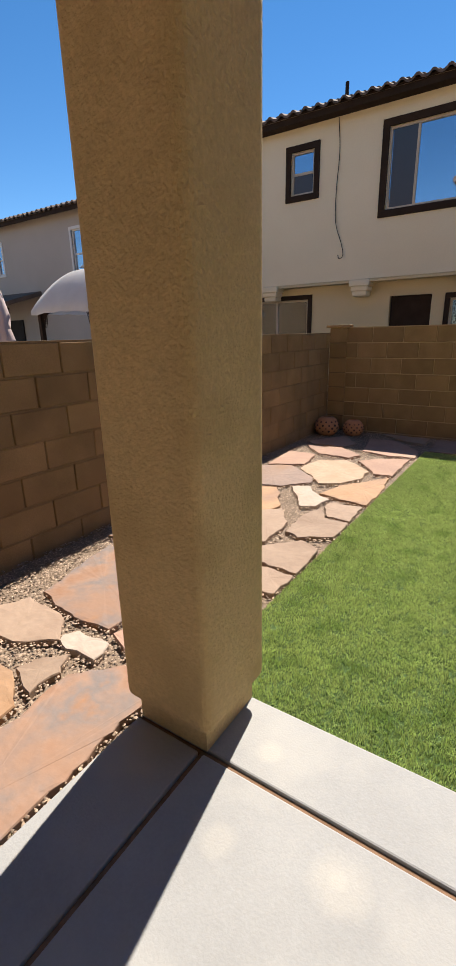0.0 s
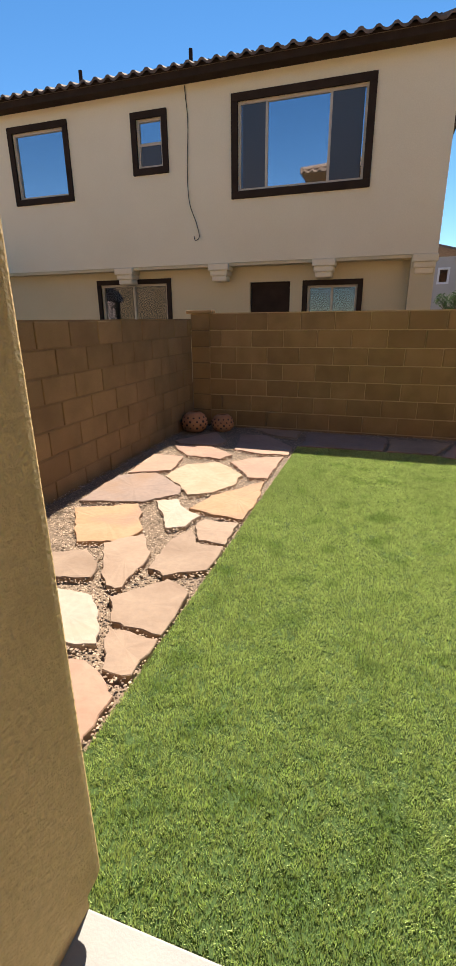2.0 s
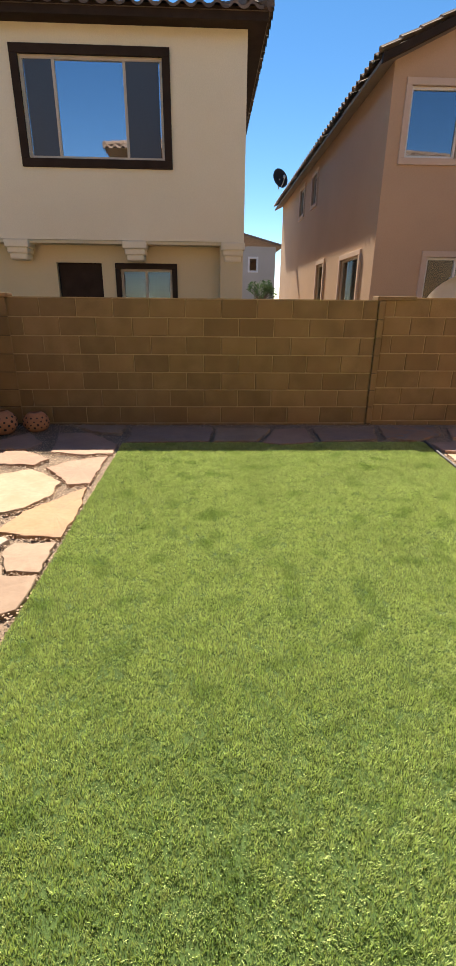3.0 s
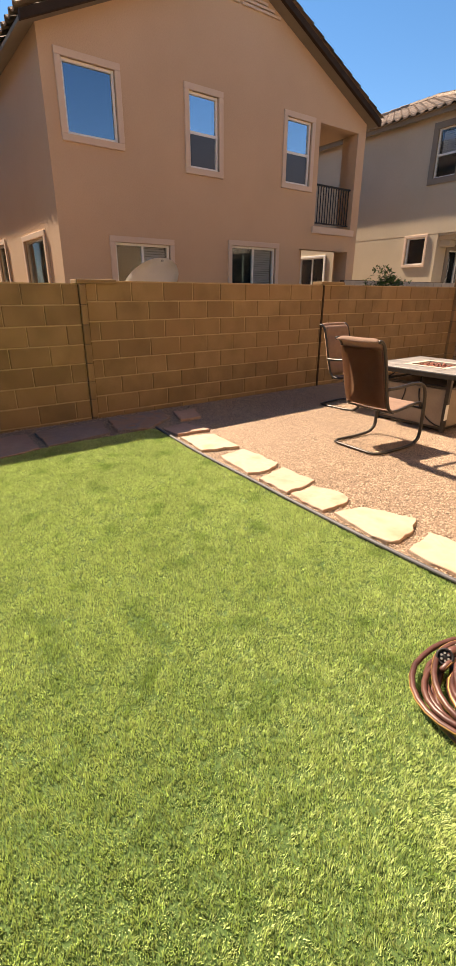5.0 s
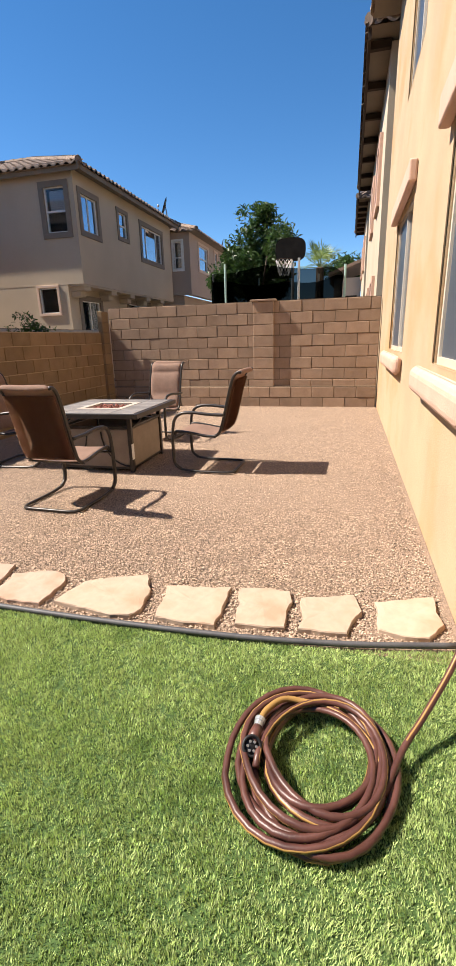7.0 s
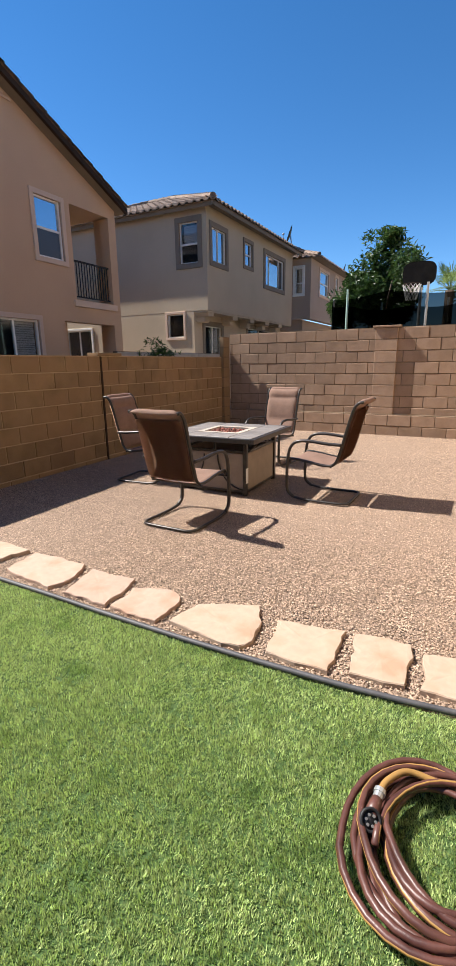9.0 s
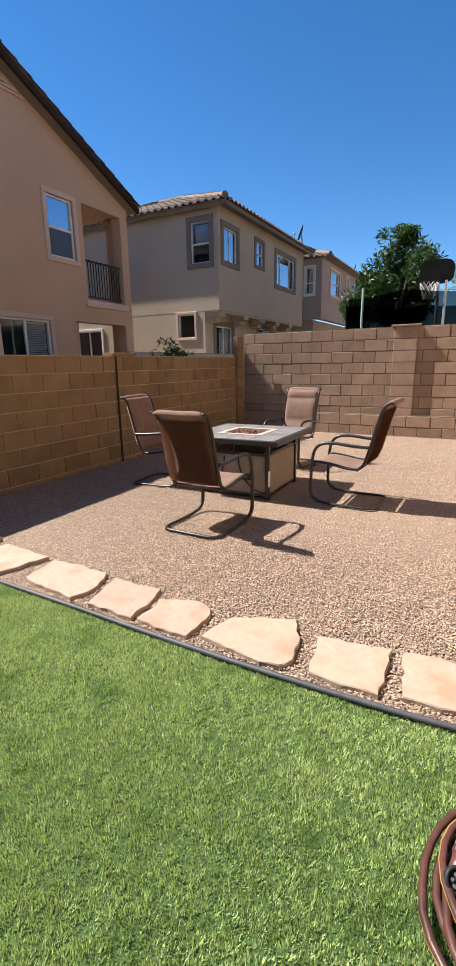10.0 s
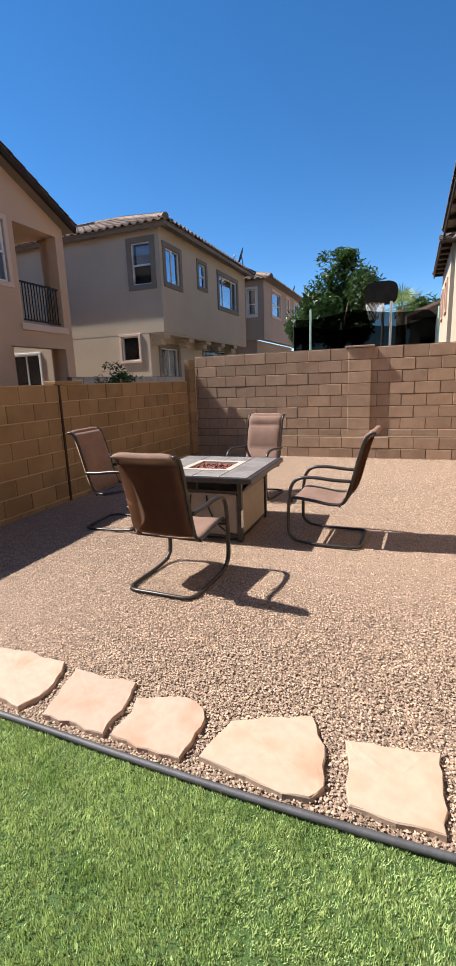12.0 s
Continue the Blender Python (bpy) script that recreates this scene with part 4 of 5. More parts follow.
flagstone([(2.24, 5.26), (2.58, 5.17), (2.54, 4.68), (2.19, 4.79)], M_step_cream, 61, 0.007)
flagstone([(2.24, 4.55), (2.52, 4.60), (2.53, 4.12), (2.36, 4.04), (2.17, 4.08)], M_step_pink, 62, 0.007)
flagstone([(2.17, 3.94), (2.50, 4.02), (2.50, 3.66), (2.16, 3.61)], M_step_pink, 63, 0.007)
flagstone([(2.17, 3.58), (2.40, 3.60), (2.48, 3.37), (2.38, 3.24), (2.15, 3.25)], M_step_pink, 64, 0.007)
flagstone([(2.18, 3.18), (2.40, 3.13), (2.54, 2.81), (2.39, 2.73), (2.20, 2.70), (2.14, 2.74), (2.14, 2.92)], M_step_cream, 65, 0.010)
flagstone([(2.16, 2.61), (2.45, 2.66), (2.50, 2.31), (2.30, 2.31), (2.15, 2.31)], M_step_cream, 66, 0.007)
flagstone([(2.18, 2.22), (2.50, 2.26), (2.52, 2.00), (2.20, 1.99)], M_step_cream, 67, 0.007)
flagstone([(2.20, 1.93), (2.47, 1.94), (2.55, 1.68), (2.40, 1.64), (2.21, 1.71)], M_step_cream, 68, 0.007)
flagstone([(2.27, 1.57), (2.50, 1.58), (2.60, 1.29), (2.36, 1.28), (2.25, 1.36)], M_step_cream, 69, 0.007)

# ---- edging strip ----
bm = bmesh.new()
tube(bm, smooth_path([(2.225, 5.74, 0.0), (2.20, 5.50, 0.0), (2.135, 4.75, 0.002), (2.11, 4.02, 0.004), (2.085, 3.34, 0.004), (2.075, 2.8, 0.005), (2.085, 2.2, 0.006), (2.13, 1.7, 0.008), (2.205, 1.262, 0.012)], 8), 0.0135, 8)
tagged(part("lawn_edging", bm, M_edging, smooth=True), "black plastic lawn edging along the turf", "edging")

# ---- turf fibres and gravel ----
def strewn(name, verts, faces, mat, label, category, smooth=False):
    me = bpy.data.meshes.new(name)
    me.vertices.add(len(verts))
    me.vertices.foreach_set("co", np.asarray(verts, dtype=np.float32).ravel())
    k = faces.shape[1]
    me.loops.add(faces.size)
    me.loops.foreach_set("vertex_index", faces.astype(np.int32).ravel())
    me.polygons.add(len(faces))
    me.polygons.foreach_set("loop_start", np.arange(0, faces.size, k, dtype=np.int32))
    me.polygons.foreach_set("loop_total", np.full(len(faces), k, dtype=np.int32))
    me.update(calc_edges=True)
    me.validate()
    me.materials.append(mat)
    return tagged(new(name, me), label, category, kind="stuff")


def edge_x(y):
    return np.interp(y, [1.26, 1.7, 2.2, 2.8, 3.34, 4.02, 4.75, 5.5, 5.74], [2.185, 2.115, 2.07, 2.06, 2.07, 2.095, 2.12, 2.18, 2.205])


rng = np.random.default_rng(4)


def soft_noise(x, y, cell, spread=None):
    """Smooth random values of about 0..1 with bumps one cell across."""
    spread = spread or cell
    gx_, gy_ = (x + 2.0) / cell, (y + 1.0) / spread
    grid_ = rng.random((int(gx_.max()) + 3, int(gy_.max()) + 3))
    i, j = gx_.astype(int), gy_.astype(int)
    u, v = gx_ - i, gy_ - j
    u, v = u * u * (3 - 2 * u), v * v * (3 - 2 * v)
    return (grid_[i, j] * (1 - u) + grid_[i + 1, j] * u) * (1 - v) + (grid_[i, j + 1] * (1 - u) + grid_[i + 1, j + 1] * u) * v


def turf_fibres():
    """Short narrow fibres, denser in small tufts, that lie over together in patches."""
    n = 1330000
    y = 1.25 + (5.722 - 1.25) * rng.random(n)
    x = -1.035 + (edge_x(y) + 1.035) * rng.random(n)
    tuft = 0.62 * soft_noise(x, y, 0.012) + 0.38 * soft_noise(x, y, 0.04)
    keep_ = tuft + rng.uniform(-0.3, 0.3, n) > 0.22
    x, y, tuft = x[keep_], y[keep_], tuft[keep_]
    n = len(x)
    broad = soft_noise(x, y, 0.38) - 0.5
    ang = rng.random(n) * 6.283
    lean = rng.uniform(0.001, 0.007, n)
    h = rng.uniform(0.010, 0.019, n) * (0.5 + 0.95 * tuft) * (1 + 0.25 * broad)
    wdt = rng.uniform(0.0011, 0.0020, n)
    wa = rng.random(n) * 6.283
    dx, dy = np.cos(wa) * wdt, np.sin(wa) * wdt
    lx = np.cos(ang) * lean + 0.010 * (soft_noise(x, y, 0.016) - 0.5) + 0.005 * (soft_noise(x, y, 0.42) - 0.5)
    ly = np.sin(ang) * lean + 0.010 * (soft_noise(x, y, 0.016) - 0.5) + 0.007 * broad
    z0 = np.full(n, -0.013)
    v = np.empty((n, 3, 3))
    v[:, 0] = np.c_[x - dx, y - dy, z0]
    v[:, 1] = np.c_[x + dx, y + dy, z0]
    v[:, 2] = np.c_[x + lx, y + ly, z0 + h]
    f = np.arange(n * 3).reshape(-1, 3)
    return strewn("turf_fibres", v.reshape(-1, 3), f, M_blade, "green artificial turf fibres on the lawn", "turf")


turf_fibres()


def pebbles(name, x, y, size, z, mat, label):
    """Small angular stones: an uneven ring, a crown and no underside."""
    n = len(x)
    base = np.array([(1, 0, 0), (0.25, 0.95, 0), (-0.85, 0.6, 0), (-0.8, -0.65, 0), (0.3, -0.95, 0), (0.1, 0.05, 1)], float)
    s = size[:, None, None] * rng.uniform(0.65, 1.25, (n, 6, 1))
    p = base[None] * s * np.array([1, 0.85, 0.62]) + size[:, None, None] * rng.normal(0, 0.12, (n, 6, 3))
    a = rng.random(n) * 6.283
    ca, sa = np.cos(a), np.sin(a)
    qx, qy = p[..., 0] * ca[:, None] - p[..., 1] * sa[:, None], p[..., 0] * sa[:, None] + p[..., 1] * ca[:, None]
    v = np.stack([qx + x[:, None], qy + y[:, None], p[..., 2] + z[:, None]], axis=-1)
    tri = np.array([(0, 1, 5), (1, 2, 5), (2, 3, 5), (3, 4, 5), (4, 0, 5)])
    f = (np.arange(n)[:, None, None] * 6 + tri[None]).reshape(-1, 3)
    return strewn(name, v.reshape(-1, 3), f, mat, label, "gravel")


def rows(*bands):
    """Random places over several rectangles x0, x1, y0, y1, count."""
    xs, ys = [], []
    for x0, x1, y0, y1, c in bands:
        xs.append(x0 + (x1 - x0) * rng.random(c))
        ys.append(y0 + (y1 - y0) * rng.random(c))
    return np.concatenate(xs), np.concatenate(ys)


gx, gy = rows((2.12, 3.8, 1.25, 6.5, 110000), (3.8, 5.6, 1.25, 6.5, 60000), (5.6, 9.4, 1.25, 6.5, 50000))
keep = gx > edge_x(gy) + 0.03
gx, gy = gx[keep], gy[keep]
pebbles("gravel", gx, gy, rng.uniform(0.0038, 0.0074, len(gx)) * np.where(gx > 5.6, 1.35, 1.0), -0.0235 + rng.uniform(0.0, 0.011, len(gx)) + 0.006 * np.sin(gx * 1.7) * np.sin(gy * 1.3 + 1), M_pebble, "tan and pink crushed gravel around the seats")
gx, gy = rows((-2.62, -1.03, -0.4, 6.5, 46000), (-1.03, 2.15, 5.72, 6.5, 8000))
pebbles("path_gravel", gx, gy, rng.uniform(0.004, 0.009, len(gx)), -0.014 + rng.uniform(0.0, 0.013, len(gx)), M_pebble_grey, "brown gravel between the flagstones")

# ---- sling chairs ----
def sling_chair():
    """Faces local +x; origin on the ground below the seat."""
    c = holder("patio_chair", "bronze metal spring chair with tan padded sling seat", "chair", "chairs round the fire table")
    half = 0.262
    bm = bmesh.new()
    tube(bm, smooth_path([(0.20, -half, 0.03), (0.05, -half, 0.016), (-0.28, -half, 0.016)], 6) + [Vector((-0.335, -half + 0.03, 0.016)), Vector((-0.345, -half + 0.08, 0.016)), Vector((-0.345, half - 0.08, 0.016)), Vector((-0.335, half - 0.03, 0.016))] + smooth_path([(-0.28, half, 0.016), (0.05, half, 0.016), (0.20, half, 0.03)], 6), 0.016, 8, flat=0.8)
    part("base_frame", bm, M_chair_metal, c, smooth=True)
    for s in (-1, 1):
        bm = bmesh.new()
        tube(bm, smooth_path([(0.20, s * half, 0.03), (0.265, s * half, 0.09), (0.275, s * half, 0.22), (0.27, s * half, 0.40), (0.245, s * half, 0.53), (0.18, s * half, 0.595), (0.05, s * half, 0.61), (-0.12, s * half, 0.595), (-0.27, s * half * 0.97, 0.59)], 7), 0.0185, 8, flat=0.85)
        part("leg", bm, M_chair_metal, c, smooth=True)
        bm = bmesh.new()
        tube(bm, smooth_path([(0.255, s * 0.236, 0.375), (0.235, s * 0.236, 0.415), (0.10, s * 0.236, 0.405), (-0.10, s * 0.236, 0.375), (-0.20, s * 0.236, 0.40), (-0.25, s * 0.236, 0.52), (-0.315, s * 0.236, 0.78), (-0.36, s * 0.236, 0.93), (-0.405, s * 0.236, 0.985), (-0.445, s * 0.236, 0.99)], 7), 0.0145, 8)
        part("side_rail", bm, M_chair_metal, c, smooth=True)
    for nm, x, z in (("stretcher", 0.265, 0.36), ("stretcher", -0.17, 0.372)):
        bm = bmesh.new()
        tube(bm, [(x, -0.262, z), (x, 0.262, z)], 0.011, 8)
        part(nm, bm, M_chair_metal, c)
    # padded sling: seat and back, each a quilted sheet with rolls
    def pad(name, prof, mat_front, rolls, label, thick):
        bm = bmesh.new()
        path = smooth_path(prof, 8)
        nw = 10
        grid_f, grid_b = [], []
        L = len(path)
        for i, p in enumerate(path):
            a, b = path[max(0, i - 1)], path[min(L - 1, i + 1)]
            d = (b - a).normalized()
            nrm = Vector((d.z, 0, -d.x))
            if nrm.z < 0 and abs(nrm.z) > abs(nrm.x) or nrm.x < 0 and abs(nrm.x) >= abs(nrm.z):
                nrm = -nrm
            u = i / (L - 1)
            f = abs(math.sin(math.pi * u * rolls)) ** 0.7 if rolls else 1.0
            rf, rb = [], []
            for k in range(nw + 1):
                w = (k / nw - 0.5) * 2
                puff = thick * (0.35 + 0.65 * f) * (1 - w ** 6 * 0.8)
                sag = -0.012 * (1 - w * w)
                base = p + Vector((0, w * 0.229, 0)) + nrm * sag
                rf.append(bm.verts.new(base + nrm * puff))
                rb.append(bm.verts.new(base - nrm * 0.004))
            grid_f.append(rf)
            grid_b.append(rb)
        for g, flip in ((grid_f, False), (grid_b, True)):
            for i in range(L - 1):
                for k in range(nw):
                    q = (g[i][k], g[i + 1][k], g[i + 1][k + 1], g[i][k + 1])
                    bm.faces.new(q[::-1] if flip else q)
        for i in range(L - 1):
            for k in (0, nw):
                bm.faces.new((grid_f[i][k], grid_f[i + 1][k], grid_b[i + 1][k], grid_b[i][k]))
        for i in (0, L - 1):
            for k in range(nw):
                bm.faces.new((grid_f[i][k], grid_f[i][k + 1], grid_b[i][k + 1], grid_b[i][k]))
        return part(name, bm, mat_front, c, label, smooth=True)

    pad("seat", [(0.262, 0, 0.385), (0.235, 0, 0.412), (0.10, 0, 0.405), (-0.10, 0, 0.375), (-0.195, 0, 0.392)], M_sling, 2, "tan quilted sling seat", 0.007)
    pad("backrest", [(-0.205, 0, 0.405), (-0.25, 0, 0.52), (-0.315, 0, 0.78), (-0.36, 0, 0.93), (-0.405, 0, 0.985), (-0.45, 0, 0.985)], M_sling, 4, "tan quilted sling back", 0.034)
    bm = bmesh.new()
    path = smooth_path([(-0.215, 0, 0.41), (-0.26, 0, 0.52), (-0.325, 0, 0.78), (-0.37, 0, 0.925)], 5)
    g = [[bm.verts.new(p + Vector((-0.022 + 0.006 * (1 - w * w), w * 0.226, 0))) for w in (-1, -0.6, -0.2, 0.2, 0.6, 1)] for p in path]
    for i in range(len(g) - 1):
        for k in range(5):
            bm.faces.new((g[i][k], g[i][k + 1], g[i + 1][k + 1], g[i + 1][k]))
    bmesh.ops.solidify(bm, geom=bm.faces[:], thickness=0.003)
    part("back_cover", bm, M_sling_back, c, "plain brown sling back", smooth=True)
    return c


CHAIR_Z = -0.016
first_chair = sling_chair()
first_chair.matrix_basis = pose(3.74, 4.03, CHAIR_Z, 0, 0, -2)
for x, y, turn in ((4.93, 3.16, 88), (6.27, 4.27, 174), (4.80, 5.22, -86)):
    copy_thing(first_chair, pose(x, y, CHAIR_Z, 0, 0, turn))

# ---- fire table ----
def fire_table():
    t = holder("fire_table", "square bronze fire pit table with grey tile top", "fire table", at=(5.0, 4.28, -0.018), turn=1)
    bm = bmesh.new()
    frame_pts = 0.565
    for x0, x1, y0, y1 in ((-frame_pts, frame_pts, -frame_pts, -frame_pts + 0.045), (-frame_pts, frame_pts, frame_pts - 0.045, frame_pts), (-frame_pts, -frame_pts + 0.045, -frame_pts + 0.045, frame_pts - 0.045), (frame_pts - 0.045, frame_pts, -frame_pts + 0.045, frame_pts - 0.045)):
        box(bm, x0, x1, y0, y1, 0.575, 0.625, 0.006)
    part("top_frame", bm, M_chair_metal, t)
    n, lo = 4, -0.52
    step = 1.04 / n
    for i in range(n):
        for j in range(n):
            if 1 <= i <= 2 and 1 <= j <= 2:
                continue
            bm = bmesh.new()
            box(bm, lo + i * step + 0.003, lo + (i + 1) * step - 0.003, lo + j * step + 0.003, lo + (j + 1) * step - 0.003, 0.600, 0.628, 0.003, segments=1)
            part("tile", bm, M_table_tile, t)
    for x0, x1, y0, y1 in ((-0.52, 0.52, -0.52, -0.262), (-0.52, 0.52, 0.262, 0.52), (-0.52, -0.262, -0.262, 0.262), (0.262, 0.52, -0.262, 0.262)):
        boxed("top_board", (x0, x1, y0, y1, 0.585, 0.604), M_black, t)
    bm = bmesh.new()
    frame_ring(bm, -0.257, 0.257, -0.257, 0.257, 0.062, 0, 1)
    for v in bm.verts:
        v.co = Vector((v.co.x, v.co.z, 0.60 + 0.030 * v.co.y))
    part("burner_rim", bm, M_rim, t, "pale stone rim round the burner")
    boxed("burner_pan", (-0.195, 0.195, -0.195, 0.195, 0.54, 0.575), M_black, t)
    bm = bmesh.new()
    rnd = random.Random(8)
    for k in range(130):
        m = Matrix.Translation((rnd.uniform(-0.175, 0.175), rnd.uniform(-0.175, 0.175), 0.585 + rnd.uniform(0, 0.025))) @ Euler((rnd.random() * 6, rnd.random() * 6, 0)).to_matrix().to_4x4()
        r = bmesh.ops.create_icosphere(bm, subdivisions=1, radius=rnd.uniform(0.014, 0.026), matrix=m)
        for v in r["verts"]:
            v.co += Vector((rnd.uniform(-1, 1), rnd.uniform(-1, 1), rnd.uniform(-1, 1))) * 0.004
    tagged(part("lava_rock", bm, M_lava, t, "heap of dark red lava rock"), kind="stuff")
    h = 0.40
    for sx in (-1, 1):
        for sy in (-1, 1):
            boxed("leg", (sx * h - 0.022, sx * h + 0.022, sy * h - 0.022, sy * h + 0.022, 0.0, 0.585), M_chair_metal, t, bevel=0.004)
    for q in range(4):
        m = Matrix.Rotation(q * math.pi / 2, 4, "Z")
        bm = bmesh.new()
        box(bm, -h + 0.03, h - 0.03, -h - 0.004, -h + 0.012, 0.05, 0.44, m=m)
        part("panel", bm, M_table_panel, t, "flat taupe side panel")
        for z in (0.03, 0.45):
            bm = bmesh.new()
            box(bm, -h + 0.022, h - 0.022, -h - 0.012, -h + 0.014, z, z + 0.022, m=m)
            part("rail", bm, M_chair_metal, t)
        bm = bmesh.new()
        for s in (-1, 1):
            pts = [m @ Vector((s * (h - 0.02 - 0.30 * math.sin(a)), -h - 0.012, 0.06 + 0.36 * (1 - math.cos(a)) if q % 2 else 0.575 - 0.11 * math.cos(a))) for a in [k * math.pi / 16 for k in range(9)]]
            tube(bm, pts, 0.008, 6)
        part("bracket", bm, M_chair_metal, t, "curved metal bracket", smooth=True)
    boxed("tag", (-0.445, -0.395, -0.428, -0.424, 0.14, 0.30), M_white, t, "white paper tag on the leg")
    return t


fire_table()

# ---- hose ----
def hose():
    h = holder("garden_hose", "coiled brown red rubber hose lying on the turf", "hose", at=(1.50, 1.80, 0.0))
    rnd = random.Random(11)
    pts = []
    loops, per, phase = 10, 30, 2.0
    cx = [rnd.uniform(-0.042, 0.042) for _ in range(loops + 1)]
    cy = [rnd.uniform(-0.042, 0.042) for _ in range(loops + 1)]
    rr = [0.245, 0.27, 0.19, 0.26, 0.205, 0.275, 0.225, 0.18, 0.255, 0.20, 0.24]
    wave = [(rnd.uniform(0.006, 0.016), rnd.random() * 6.28) for _ in range(loops + 1)]

    def between(values, k, s):
        return values[k] + (values[k + 1] - values[k]) * s

    for i in range(loops * per):
        f = i / per
        k, u = int(f), f - int(f)
        s = u * u * (3 - 2 * u)
        t_ = phase + f * 6.2832
        r = 0.92 * between(rr, k, s) + 0.012 * math.sin(5 * f + 1) + 0.006 * math.sin(2.7 * t_ + k)
        z = 0.022 + 0.0044 * f + between([w * math.sin(t_ * 1.5 + q) for w, q in wave], k, s)
        pts.append(Vector((1.12 * (between(cx, k, s) + r * math.cos(t_)), 0.92 * (between(cy, k, s) + r * math.sin(t_)), max(0.014, z))))
    bm = bmesh.new()
    tube(bm, pts, 0.0108, 10)
    part("coil", bm, M_hose, h, smooth=True)
    # one ochre line moulded into the hose, which twists in and out of sight
    line = []
    for i, p in enumerate(pts):
        out = Vector((p.x, p.y, 0)).normalized()
        tw = 3.1 * math.sin(i * 0.055) + 1.2 * math.sin(i * 0.021 + 1)
        line.append(p + (Vector((0, 0, 1)) * math.cos(tw) + out * math.sin(tw)) * 0.0066)
    bm = bmesh.new()
    tube(bm, line, 0.0050, 6)
    part("stripe", bm, M_hose_tan, h, "ochre line along the hose", smooth=True)
    bm = bmesh.new()
    tail = smooth_path([(-0.08, -0.19, 0.035), (0.0, -0.225, 0.045), (0.09, -0.265, 0.055), (0.19, -0.335, 0.10), (0.33, -0.435, 0.20), (0.46, -0.52, 0.36), (0.52, -0.575, 0.52)], 8)
    tube(bm, tail, 0.0108, 10)
    tail_part = part("tail", bm, M_hose, h, smooth=True)
    bm = bmesh.new()
    tube(bm, [p + Vector((-0.0035, 0.0025, 0.005)) for p in tail], 0.0050, 6)
    part("stripe", bm, M_hose_tan, tail_part, "ochre line along the hose", smooth=True)
    bm = bmesh.new()
    lead = smooth_path([(0.19, 0.03, 0.068), (0.175, 0.12, 0.082), (0.11, 0.17, 0.088), (0.06, 0.185, 0.088)], 6)
    tube(bm, lead, 0.0108, 10)
    part("lead", bm, M_hose_tan, h, smooth=True)
    n = bmesh.new()
    d = Vector((-0.09, 0.012, -0.012)).normalized()
    p0 = Vector((0.065, 0.185, 0.088))
    tube(n, [p0, p0 + d * 0.014], 0.018, 12)
    tube(n, [p0 + d * 0.014, p0 + d * 0.03], 0.015, 12)
    noz = part("coupling", n, M_steel, h, "dull metal hose coupling", smooth=False)
    bm = bmesh.new()
    tube(bm, [p0 + d * 0.03, p0 + d * 0.05, p0 + d * 0.09], 0.015, 12, r_end=0.022)
    part("nozzle_grip", bm, M_hose, h, "brown nozzle grip", smooth=True)
    face = Vector((-0.62, -0.42, 0.66)).normalized()
    q0 = p0 + d * 0.10
    side = face.orthogonal().normalized()
    up = side.cross(face)
    bm = bmesh.new()
    tube(bm, [q0 - face * 0.022, q0 - face * 0.012, q0 + face * 0.012], 0.020, 18, r_end=0.031)
    ring = [q0 + face * 0.012 + side * math.cos(k * 0.3491) * 0.028 + up * math.sin(k * 0.3491) * 0.028 for k in range(18)]
    tube(bm, ring, 0.005, 6, closed=True)
    head = part("nozzle_head", bm, M_black, h, "black dial spray head", smooth=True)
    bm = bmesh.new()
    for k in range(6):
        q = q0 + face * 0.012 + side * math.cos(k * 1.0472) * 0.014 + up * math.sin(k * 1.0472) * 0.014
        tube(bm, [q, q + face * 0.003], 0.0042, 8)
    part("spray_holes", bm, M_steel, head, "pale spray openings")
    bm = bmesh.new()
    tube(bm, [(0.505, -0.585, 0.535), (0.50, -0.565, 0.54)], 0.03, 10)
    tube(bm, [(0.52, -0.58, 0.54), (0.52, -0.545, 0.52), (0.52, -0.54, 0.49)], 0.014, 8)
    part("tap", bm, M_steel, h, "wall tap")
    return h


hose()

